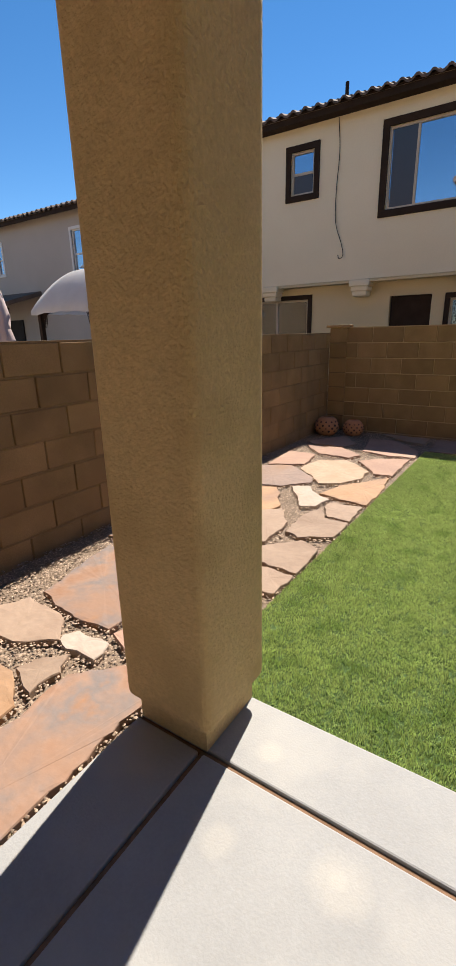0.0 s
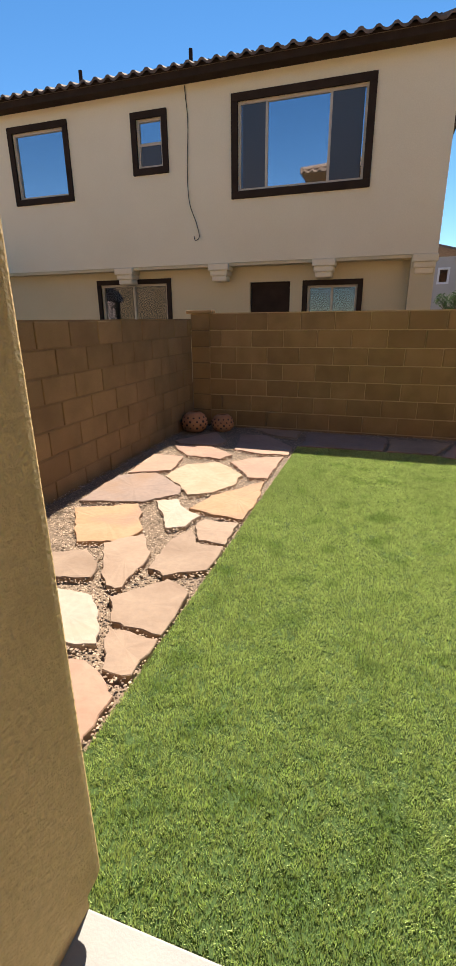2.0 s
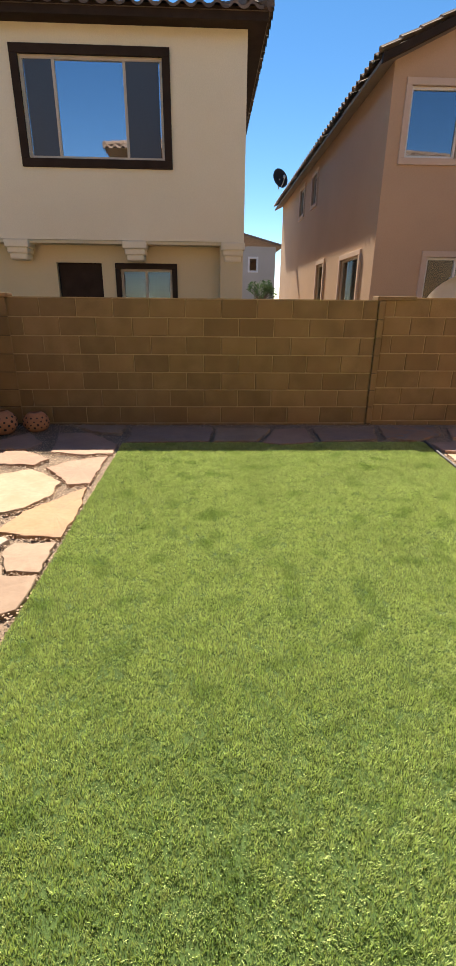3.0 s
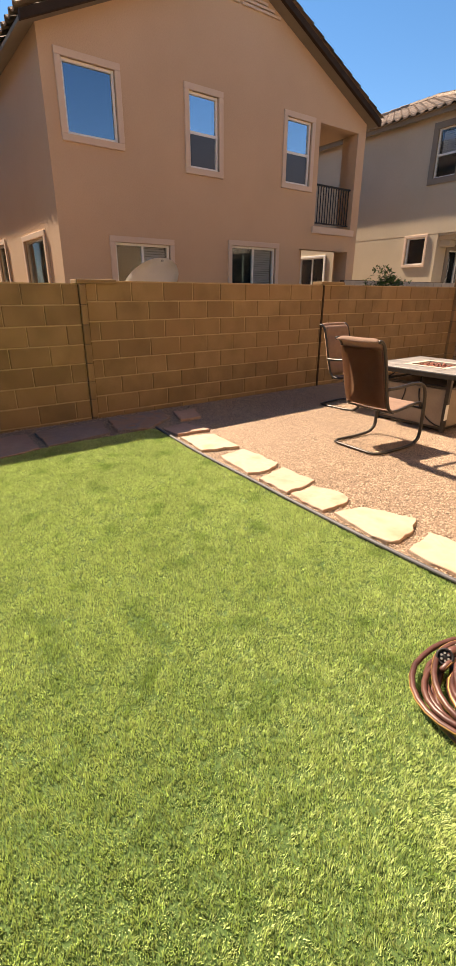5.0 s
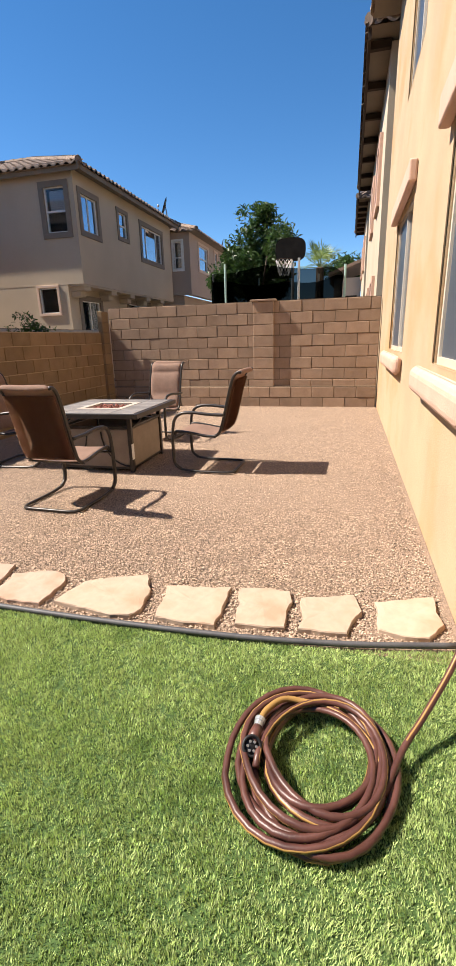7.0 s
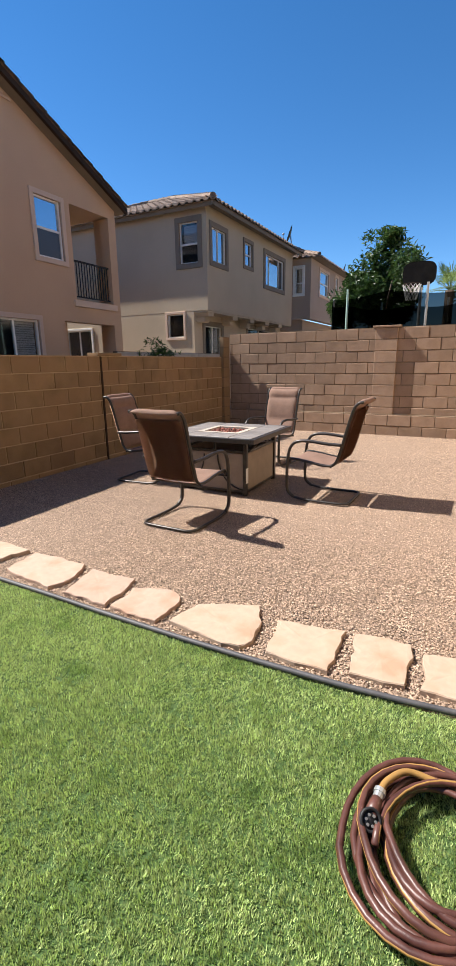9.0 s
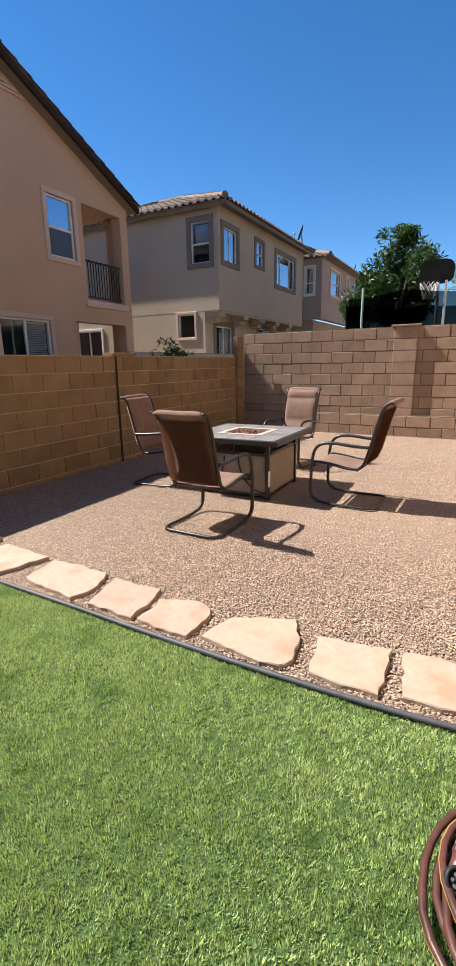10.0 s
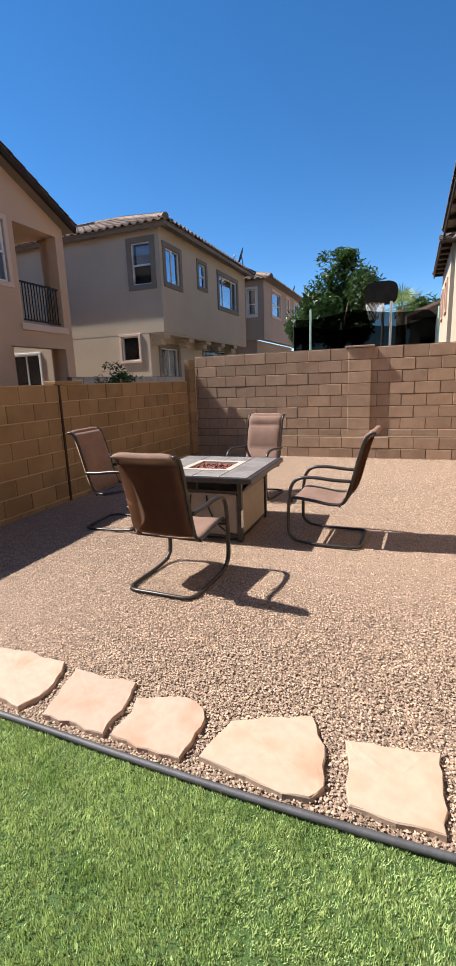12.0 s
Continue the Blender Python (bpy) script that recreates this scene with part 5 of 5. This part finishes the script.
# ---- clay lanterns in the corner ----
def clay_lantern(x, y, r, turn):
    c = tagged(new("clay_lantern"), "round pierced terracotta lantern on the ground", "lantern", "clay lanterns in the corner")
    c.matrix_basis = pose(x, y, -0.012, 0, 0, turn)
    bm = bmesh.new()
    prof = [(0.45, 0.0), (0.62, 0.05), (0.88, 0.28), (1.0, 0.62), (0.96, 0.95), (0.78, 1.25), (0.52, 1.46), (0.36, 1.52), (0.34, 1.47), (0.5, 1.38)]
    n = 28
    ringsv = [[bm.verts.new((r * a * math.cos(6.2832 * k / n), r * a * math.sin(6.2832 * k / n), r * z)) for k in range(n)] for a, z in prof]
    for a, b in zip(ringsv, ringsv[1:]):
        for k in range(n):
            bm.faces.new((a[k], a[(k + 1) % n], b[(k + 1) % n], b[k]))
    bm.faces.new(ringsv[0][::-1])
    part("shell", bm, M_terracotta, c, smooth=True)
    # Black discs on the closed shell give the shaded holes by colour alone.
    bm = bmesh.new()
    rnd = random.Random(int(turn))
    for band, (a, z) in enumerate(((0.93, 0.42), (1.0, 0.66), (0.985, 0.90), (0.84, 1.16))):
        for k in range(12):
            ang = 6.2832 * (k + 0.5 * (band % 2)) / 12
            p = Vector((r * a * math.cos(ang), r * a * math.sin(ang), r * z))
            out = Vector((math.cos(ang), math.sin(ang), (z - 0.66) * 0.9)).normalized()
            tube(bm, [p - out * 0.006, p + out * 0.0015], r * rnd.uniform(0.06, 0.10), 6)
    tagged(part("piercings", bm, M_black, c, "black discs for the dark of the holes"), kind="stuff")


clay_lantern(-2.44, 6.12, 0.17, 3)
clay_lantern(-2.10, 6.24, 0.145, 40)

# ---- beyond the walls: west ----
def west_house():
    h = holder("house", "grey beige two-storey stucco house beyond the side wall", "house")
    S = facing("south", 12.0)
    holes = [(-19.2, -18.78, 3.85, 4.95), (-14.5, -13.9, 3.4, 4.95)]
    facade("wall", -25, -12.7, -0.1, 5.55, holes, 0.3, M_grey_stucco, h, S)
    for q in holes:
        window(h, S, *q, trim=0.09, trim_mat=M_white, rail=(q[2] + q[3]) / 2)
    facade("side_wall", 12.3, 22, -0.1, 5.55, [], 0.3, M_grey_stucco, h, Matrix(((0, -1, 0, -12.7), (1, 0, 0, 0), (0, 0, 1, 0), (0, 0, 0, 1))))
    hip_roof(h, -25.4, -12.3, 11.55, 22, 5.55, 1.6, M_tile_dark)
    boxed("fascia", (-25.3, -12.35, 11.58, 11.63, 5.42, 5.58), M_brown_trim, h)
    bm = bmesh.new()
    vs = box(bm, -25, -16.6, 10.2, 12.0, 2.45, 2.6)
    for v in vs:
        v.co.z += (v.co.y - 10.2) * 0.28
    part("lower_roof", bm, M_tile_dark, h, "dark shed roof over the patio")
    for x in (-16.8, -20.5):
        boxed("post", (x - 0.1, x + 0.1, 10.4, 10.6, -0.1, 2.46), M_brown_trim, h)
    boxed("patio_door", (-20.2, -18.0, 11.93, 11.99, 0.0, 2.1), M_dark, h)


west_house()


def gazebo():
    g = holder("gazebo", "square garden gazebo with white fabric canopy", "gazebo", at=(-9.35, 8.25, GROUND))
    R, ze, zp = 1.08, 2.02, 2.95
    bm = bmesh.new()
    n, k = 10, 8
    for q in range(4):
        m = Matrix.Rotation(q * math.pi / 2, 4, "Z")
        rows_ = []
        for i in range(n + 1):
            f = i / n
            half = R * (1 - f) + 0.12 * f
            z = ze + (zp - ze) * math.sin(f * math.pi / 2) ** 0.9
            rows_.append([bm.verts.new(m @ Vector((-half + 2 * half * j / k, -half, z - 0.05 * (1 - f) * (1 - (2 * j / k - 1) ** 2) * -1))) for j in range(k + 1)])
        for i in range(n):
            for j in range(k):
                bm.faces.new((rows_[i][j], rows_[i][j + 1], rows_[i + 1][j + 1], rows_[i + 1][j]))
        val = [bm.verts.new(v.co + Vector((0, 0, -0.09 - 0.02 * (j % 2)))) for j, v in enumerate(rows_[0])]
        for j in range(k):
            bm.faces.new((rows_[0][j], rows_[0][j + 1], val[j + 1], val[j]))
    bmesh.ops.remove_doubles(bm, verts=bm.verts[:], dist=0.001)
    part("canopy", bm, M_canvas, g, "domed white canopy with valance", smooth=True)
    bm = bmesh.new()
    bmesh.ops.create_cone(bm, cap_ends=True, segments=4, radius1=0.30, radius2=0.02, depth=0.22, matrix=Matrix.Translation((0, 0, zp + 0.14)) @ Matrix.Rotation(math.pi / 4, 4, "Z"))
    part("vent_cap", bm, M_canvas, g)
    for sx in (-1, 1):
        for sy in (-1, 1):
            boxed("post", (sx * 0.93 - 0.05, sx * 0.93 + 0.05, sy * 0.93 - 0.05, sy * 0.93 + 0.05, 0, ze), M_brown_trim, g)
            bm = bmesh.new()
            for e in range(5):
                a = 0.08 + e * 0.07
                for ax in (0, 1):
                    d = Vector((-sx, 0, 0)) if ax else Vector((0, -sy, 0))
                    p = Vector((sx * 0.93, sy * 0.93, ze - 0.02))
                    tube(bm, [p + d * a, p + Vector((0, 0, -0.42 + a))], 0.009, 4)
                    tube(bm, [p + d * (a * 0.6) + Vector((0, 0, -0.02)), p + d * (0.05 + a * 0.2) + Vector((0, 0, -a))], 0.009, 4)
            part("lattice", bm, M_brown_trim, g, "dark lattice bracket")


gazebo()


def closed_umbrella():
    u = holder("patio_umbrella", "closed faded mauve patio umbrella", "umbrella", at=(-9.55, 5.75, GROUND))
    bm = bmesh.new()
    tube(bm, [(0, 0, 0), (0, 0, 2.75)], 0.022, 10)
    part("pole", bm, M_steel, u)
    bm = bmesh.new()
    n = 24
    rs = [(0.02, 2.72), (0.09, 2.5), (0.15, 2.2), (0.21, 1.85), (0.19, 1.6), (0.24, 1.38), (0.22, 1.3)]
    rg = [[bm.verts.new((r * (1 + 0.28 * math.cos(8 * 6.2832 * k / n)) * math.cos(6.2832 * k / n), r * (1 + 0.28 * math.cos(8 * 6.2832 * k / n)) * math.sin(6.2832 * k / n), z)) for k in range(n)] for r, z in rs]
    for a, b in zip(rg, rg[1:]):
        for k in range(n):
            bm.faces.new((a[k], a[(k + 1) % n], b[(k + 1) % n], b[k]))
    part("canopy", bm, M_mauve, u, smooth=True)


closed_umbrella()

# ---- beyond the walls: east ----
def leaf_cloud(rnd, n, centre, radii, size, hollow=0.35):
    v, f = [], []
    lumps = [(rnd.gauss(0, 0.48), rnd.gauss(0, 0.48), rnd.gauss(0, 0.46), rnd.uniform(0.18, 0.44)) for _ in range(34)]
    while len(f) < n * 2:
        cx, cy, cz, r = rnd.choice(lumps)
        d = Vector((rnd.gauss(0, 1), rnd.gauss(0, 1), rnd.gauss(0, 1))).normalized() * r * rnd.uniform(hollow, 1.08)
        p = Vector((cx, cy, cz)) + d
        if p.length > 1.12:
            continue
        c = Vector(centre) + Vector((p.x * radii[0], p.y * radii[1], p.z * radii[2]))
        q = Euler((rnd.uniform(-1, 1), rnd.uniform(-1, 1), rnd.uniform(0, 6.28))).to_matrix()
        s = size * rnd.uniform(0.6, 1.3)
        b = len(v)
        for a in ((-s, 0, 0), (0, -s * 0.32, s * 0.12), (s, 0, -s * 0.15), (0, s * 0.32, s * 0.12)):
            v.append(tuple(c + q @ Vector(a)))
        f += [(b, b + 1, b + 2), (b, b + 2, b + 3)]
    return v, f


def leaves(name, v, f, mat, parent, label=""):
    me = bpy.data.meshes.new(name)
    me.from_pydata(v, [], f)
    me.materials.append(mat)
    ob = new(name, me)
    ob.parent = parent
    ob["kind"] = "stuff"
    if label:
        ob["label"] = label


def citrus_tree(at, height, crown_z, radii, n, seed, label, size=0.10):
    rnd = random.Random(seed)
    t = holder("tree", label, "tree", at=at)
    bm = bmesh.new()
    tube(bm, [(0, 0, 0), (0.04, 0.02, crown_z * 0.4), (0.0, 0.05, crown_z * 0.7)], 0.13, 8, r_end=0.09)
    for k in range(7):
        a = k * 0.9
        tube(bm, [(0, 0.04, crown_z * 0.62), (0.3 * radii[0] * math.cos(a), 0.3 * radii[1] * math.sin(a), crown_z * 0.85), (0.7 * radii[0] * math.cos(a), 0.7 * radii[1] * math.sin(a), crown_z + radii[2] * 0.3 * math.sin(k * 2.1))], 0.06, 6, r_end=0.015)
    part("trunk", bm, M_bark, t, smooth=True)
    v, f = leaf_cloud(rnd, n, (0, 0, crown_z), radii, size)
    leaves("crown", v, f, M_leaf, t)


citrus_tree((17.0, 4.82, GROUND), 5.0, 3.5, (1.5, 1.58, 1.72), 18000, 5, "dense dark green tree behind the block wall", 0.10)
citrus_tree((21.4, 6.85, GROUND), 4.0, 3.7, (0.5, 0.32, 0.95), 1500, 17, "slim dark green tree beside the far house", 0.09)
citrus_tree((34.0, 2.0, GROUND), 6.0, 4.9, (2.5, 1.6, 1.5), 3500, 9, "pale green tree far behind the houses", 0.16)


def palm():
    p = holder("palm", "light green fan palm behind the trampoline", "palm tree", at=(20.0, 2.98, GROUND))
    bm = bmesh.new()
    tube(bm, [(0, 0, 0), (0.05, 0, 1.5), (0, 0, 3.8)], 0.2, 10, r_end=0.15)
    part("trunk", bm, M_bark, p, smooth=True)
    rnd = random.Random(2)
    for k in range(26):
        a, el = rnd.uniform(0, 6.283), rnd.uniform(-0.35, 1.35)
        d = Vector((math.cos(a) * math.cos(el), math.sin(a) * math.cos(el), math.sin(el)))
        root, hub = Vector((0, 0, 3.8)), Vector((0, 0, 3.8)) + d * rnd.uniform(0.35, 0.6)
        side = d.cross(Vector((0, 0, 1))).normalized()
        up = side.cross(d)
        bm = bmesh.new()
        tube(bm, [root, hub], 0.012, 4)
        for j in range(15):
            b = (j - 7) / 7 * 1.75
            w = (d * math.cos(b) + side * math.sin(b)).normalized()
            ln = rnd.uniform(0.42, 0.6) * (1 - 0.12 * abs(b))
            s2 = w.cross(up).normalized() * 0.018
            m1 = hub + w * ln * 0.6
            tip = hub + w * ln + Vector((0, 0, -0.10 * ln))
            q = [bm.verts.new(x) for x in (hub, m1 + s2, tip, m1 - s2)]
            bm.faces.new(q)
        part("frond", bm, M_palm, p)


palm()


def trampoline():
    t = holder("trampoline", "round trampoline with dark safety net enclosure", "trampoline", at=(13.8, 3.75, GROUND))
    R, top = 1.75, 2.92
    bm = bmesh.new()
    n = 40
    a = [bm.verts.new((R * math.cos(6.2832 * k / n), R * math.sin(6.2832 * k / n), 0.85)) for k in range(n)]
    b = [bm.verts.new((R * math.cos(6.2832 * k / n), R * math.sin(6.2832 * k / n), top - 0.05 * abs(math.sin(3 * 6.2832 * k / n)) * 2)) for k in range(n)]
    for k in range(n):
        bm.faces.new((a[k], a[(k + 1) % n], b[(k + 1) % n], b[k]))
    part("net", bm, M_net, t, "dark mesh safety net", smooth=True)
    bm = bmesh.new()
    bmesh.ops.create_cone(bm, cap_ends=True, segments=40, radius1=R - 0.05, radius2=R - 0.05, depth=0.03, matrix=Matrix.Translation((0, 0, 0.84)))
    part("mat", bm, M_black, t)
    for k in range(6):
        ang = 6.2832 * (k + 0.42) / 6
        x, y = (R + 0.06) * math.cos(ang), (R + 0.06) * math.sin(ang)
        bm = bmesh.new()
        tube(bm, [(x, y, 0), (x, y, top + 0.12)], 0.028, 8)
        part("pole", bm, M_steel if k % 2 else M_green_pole, t)


trampoline()


def basketball_hoop():
    h = holder("basketball_hoop", "portable basketball hoop with dark backboard", "basketball hoop", at=(12.6, 3.17, GROUND))
    bm = bmesh.new()
    tube(bm, [(0, 0, 0), (0, 0, 3.0)], 0.035, 10)
    part("pole", bm, M_steel, h)
    bm = bmesh.new()
    n = 20
    f, bk = [], []
    for k in range(n):
        a = 6.2832 * k / n
        u, v = 0.36 * (abs(math.cos(a)) ** 0.6) * (1 if math.cos(a) > 0 else -1), 0.26 * (abs(math.sin(a)) ** 0.6) * (1 if math.sin(a) > 0 else -1)
        f.append(bm.verts.new((-0.10, u + 0.05, 3.28 + v)))
        bk.append(bm.verts.new((-0.06, u + 0.05, 3.28 + v)))
    bm.faces.new(f)
    bm.faces.new(bk[::-1])
    for k in range(n):
        bm.faces.new((f[k - 1], f[k], bk[k], bk[k - 1]))
    part("backboard", bm, M_board, h, "dark rounded backboard")
    c = Vector((-0.34, 0.16, 3.03))
    bm = bmesh.new()
    tube(bm, [c + Vector((0.2 * math.cos(6.2832 * k / 20), 0.2 * math.sin(6.2832 * k / 20), 0)) for k in range(20)], 0.009, 6, closed=True)
    part("rim", bm, M_brown_trim, h)
    bm = bmesh.new()
    for k in range(12):
        for s in (-1, 1):
            pts = []
            for j in range(5):
                a = 6.2832 * (k / 12 + s * j * 0.042)
                r = 0.2 - 0.022 * j
                pts.append(c + Vector((r * math.cos(a), r * math.sin(a), -0.085 * j)))
            tube(bm, pts, 0.006, 4)
    part("net", bm, M_white, h, "white cord net")


basketball_hoop()


def row_house(label, x0, x1, y, roof):
    h = holder("house", label, "house")
    N = facing("north", y)
    holes = [(x0 + 1.2, x0 + 2.2, 1.2, 2.4), (x0 + 1.2, x0 + 2.2, 4.0, 5.1), (x0 + 4, x0 + 5, 4.0, 5.1), (x0 + 4, x0 + 5, 1.2, 2.4)]
    facade("wall", x0, x1, -0.1, 6.2, holes, 0.25, M_beige, h, N)
    for q in holes:
        window(h, N, *q, trim=0.12, trim_mat=M_sill, proud=0.07)
    facade("side_wall", y - 9, y - 0.25, -0.1, 6.2, [], 0.25, M_pink, h, facing("west", x0))
    hip_roof(h, x0 - 0.45, x1 + 0.45, y - 9.4, y + 0.42, 6.25, 1.8, roof)
    for k in range(7):
        xx = x0 + k * (x1 - x0) / 6
        boxed("rafter", (xx - 0.05, xx + 0.05, y + 0.005, y + 0.38, 6.10, 6.22), M_brown_trim, h)
    boxed("fascia", (x0 - 0.4, x1 + 0.4, y + 0.36, y + 0.41, 6.08, 6.27), M_brown_trim, h)


row_house("tan stucco house with brown eaves next door", 10.9, 19.6, 1.28, M_tile_dark)
row_house("tan stucco house further along the row", 21.6, 27.4, 1.30, M_tile_dark)


def low_house():
    h = holder("house", "low grey house with a sloping roof far off", "house")
    boxed("wall", (28, 34, 1.31, 2.7, -0.1, 4.2), M_grey_stucco, h)
    bm = bmesh.new()
    vs = box(bm, 27.6, 34.4, 1.31, 3.0, 4.3, 4.45)
    for v in vs:
        v.co.z += (3.0 - v.co.y) * 0.36
    part("roof", bm, M_tile, h)
    boxed("window", (27.95, 28.0, 1.5, 2.2, 2.6, 3.3), M_dark, h)


low_house()

# unseen house added to keep the bright horizon out of the windows opposite
def south_house():
    h = holder("house", "unseen plain cream stucco house added for window reflections opposite", "house")
    facade("wall", -17, -5.2, -0.1, 6.0, [], 0.3, M_stucco_wall, h, facing("north", -1.5))
    facade("side_wall", -10, -1.8, -0.1, 6.0, [], 0.3, M_stucco_wall, h, Matrix(((0, -1, 0, -5.2), (1, 0, 0, 0), (0, 0, 1, 0), (0, 0, 0, 1))))
    hip_roof(h, -17.4, -4.8, -10, -1.1, 6.0, 1.8, M_tile)


south_house()
# own house body behind the covered patio, out of view, stretched west for reflections
w = boxed("wall_upper", (-3.2, 1.745, -0.9, -0.65, 2.86, 6.2), M_stucco_wall)
tagged(w, "cream stucco upper wall over the patio", "house wall", kind="structure")
own_roof = holder("roof_south", "brown tiled roof of the house", "roof", kind="structure")
hip_roof(own_roof, -3.6, 10.2, -9.5, 1.62, 6.21, 1.9, M_tile)

# ---- beyond the walls: north ----
def round_dish(name, label, at, r, yaw, tilt, mat):
    d = holder(name, label, "satellite dish", at=at, turn=yaw)
    bm = bmesh.new()
    n = 28
    m = Matrix.Rotation(radians(tilt), 4, "X")
    rg = [[bm.verts.new(m @ Vector((r * f * math.cos(6.2832 * k / n), r * f * math.sin(6.2832 * k / n), 0.18 * r * f * f))) for k in range(n)] for f in (0.15, 0.4, 0.7, 1.0)]
    for a, b in zip(rg, rg[1:]):
        for k in range(n):
            bm.faces.new((a[k], a[(k + 1) % n], b[(k + 1) % n], b[k]))
    bm.faces.new(rg[0])
    bmesh.ops.solidify(bm, geom=bm.faces[:], thickness=0.02)
    part("reflector", bm, mat, d, smooth=True)
    bm = bmesh.new()
    tube(bm, [m @ Vector((0, -r * 0.95, 0.1 * r)), m @ Vector((0, -r * 0.5, r * 0.7)), m @ Vector((0, -r * 0.2, r * 0.85))], 0.015, 6)
    tube(bm, [m @ Vector((0, -r * 0.25, r * 0.85)), m @ Vector((0, -r * 0.05, r * 0.8))], 0.045, 8)
    part("feed_arm", bm, M_steel, d)
    bm = bmesh.new()
    tube(bm, [(0, 0, 0), (0, 0.05, -at[2] if at[2] < 2 else -0.35)], 0.025, 8)
    part("mast", bm, M_steel, d)


round_dish("satellite_dish", "pale grey satellite dish behind the garden wall", (3.72, 8.5, 1.40), 0.50, 8, -48, M_white)
round_dish("satellite_dish", "black satellite dish on the roof edge", (2.75, 22.6, 6.05), 0.36, 30, 75, M_black)
round_dish("satellite_dish", "dark satellite dish on the tiled roof", (21.6, 9.7, 6.75), 0.38, 200, 70, M_black)
round_dish("satellite_dish", "dark satellite dish on the far roof", (29.3, 9.2, 6.45), 0.36, 200, 70, M_black)


def rose_bush(x, y):
    b = holder("bush", "dark rose bush above the garden wall", "bush", at=(x, y, GROUND))
    rnd = random.Random(3)
    bm = bmesh.new()
    for k in range(7):
        tube(bm, [(0, 0, 0), (rnd.uniform(-0.2, 0.2), rnd.uniform(-0.1, 0.1), 0.8), (rnd.uniform(-0.5, 0.5), rnd.uniform(-0.15, 0.15), 1.6)], 0.015, 5, r_end=0.006)
    part("stems", bm, M_bark, b)
    v, f = leaf_cloud(rnd, 700, (0, 0, 1.55), (0.70, 0.25, 0.34), 0.05)
    leaves("foliage", v, f, M_leaf, b)


rose_bush(8.62, 7.8)
block_wall("wall_neighbour", "pale grey block wall in the next garden", facing("south", 9.2), 9.0, 14.2, 8, M_block_grey, z0=0.0, first=0.4)

def grey_far_house():
    h = holder("house", "pale grey house far down the street", "house")
    facade("wall", 2.2, 5.0, -0.1, 5.4, [(3.0, 3.6, 3.7, 4.6)], 0.3, M_grey_stucco, h, facing("south", 40))
    window(h, facing("south", 40), 3.0, 3.6, 3.7, 4.6, trim=0.1, trim_mat=M_white)
    bm = bmesh.new()
    vs = box(bm, 1.8, 5.5, 39.6, 46, 5.35, 5.5)
    for v in vs:
        v.co.z += (2.2 - v.co.x) * -0.0 + (5.5 - v.co.x) * 0.25
    part("roof", bm, M_tile_dark, h)


grey_far_house()
citrus_tree((2.75, 28, GROUND), 2.4, 1.95, (0.75, 0.6, 0.75), 900, 13, "dark round shrub between the houses", 0.09)
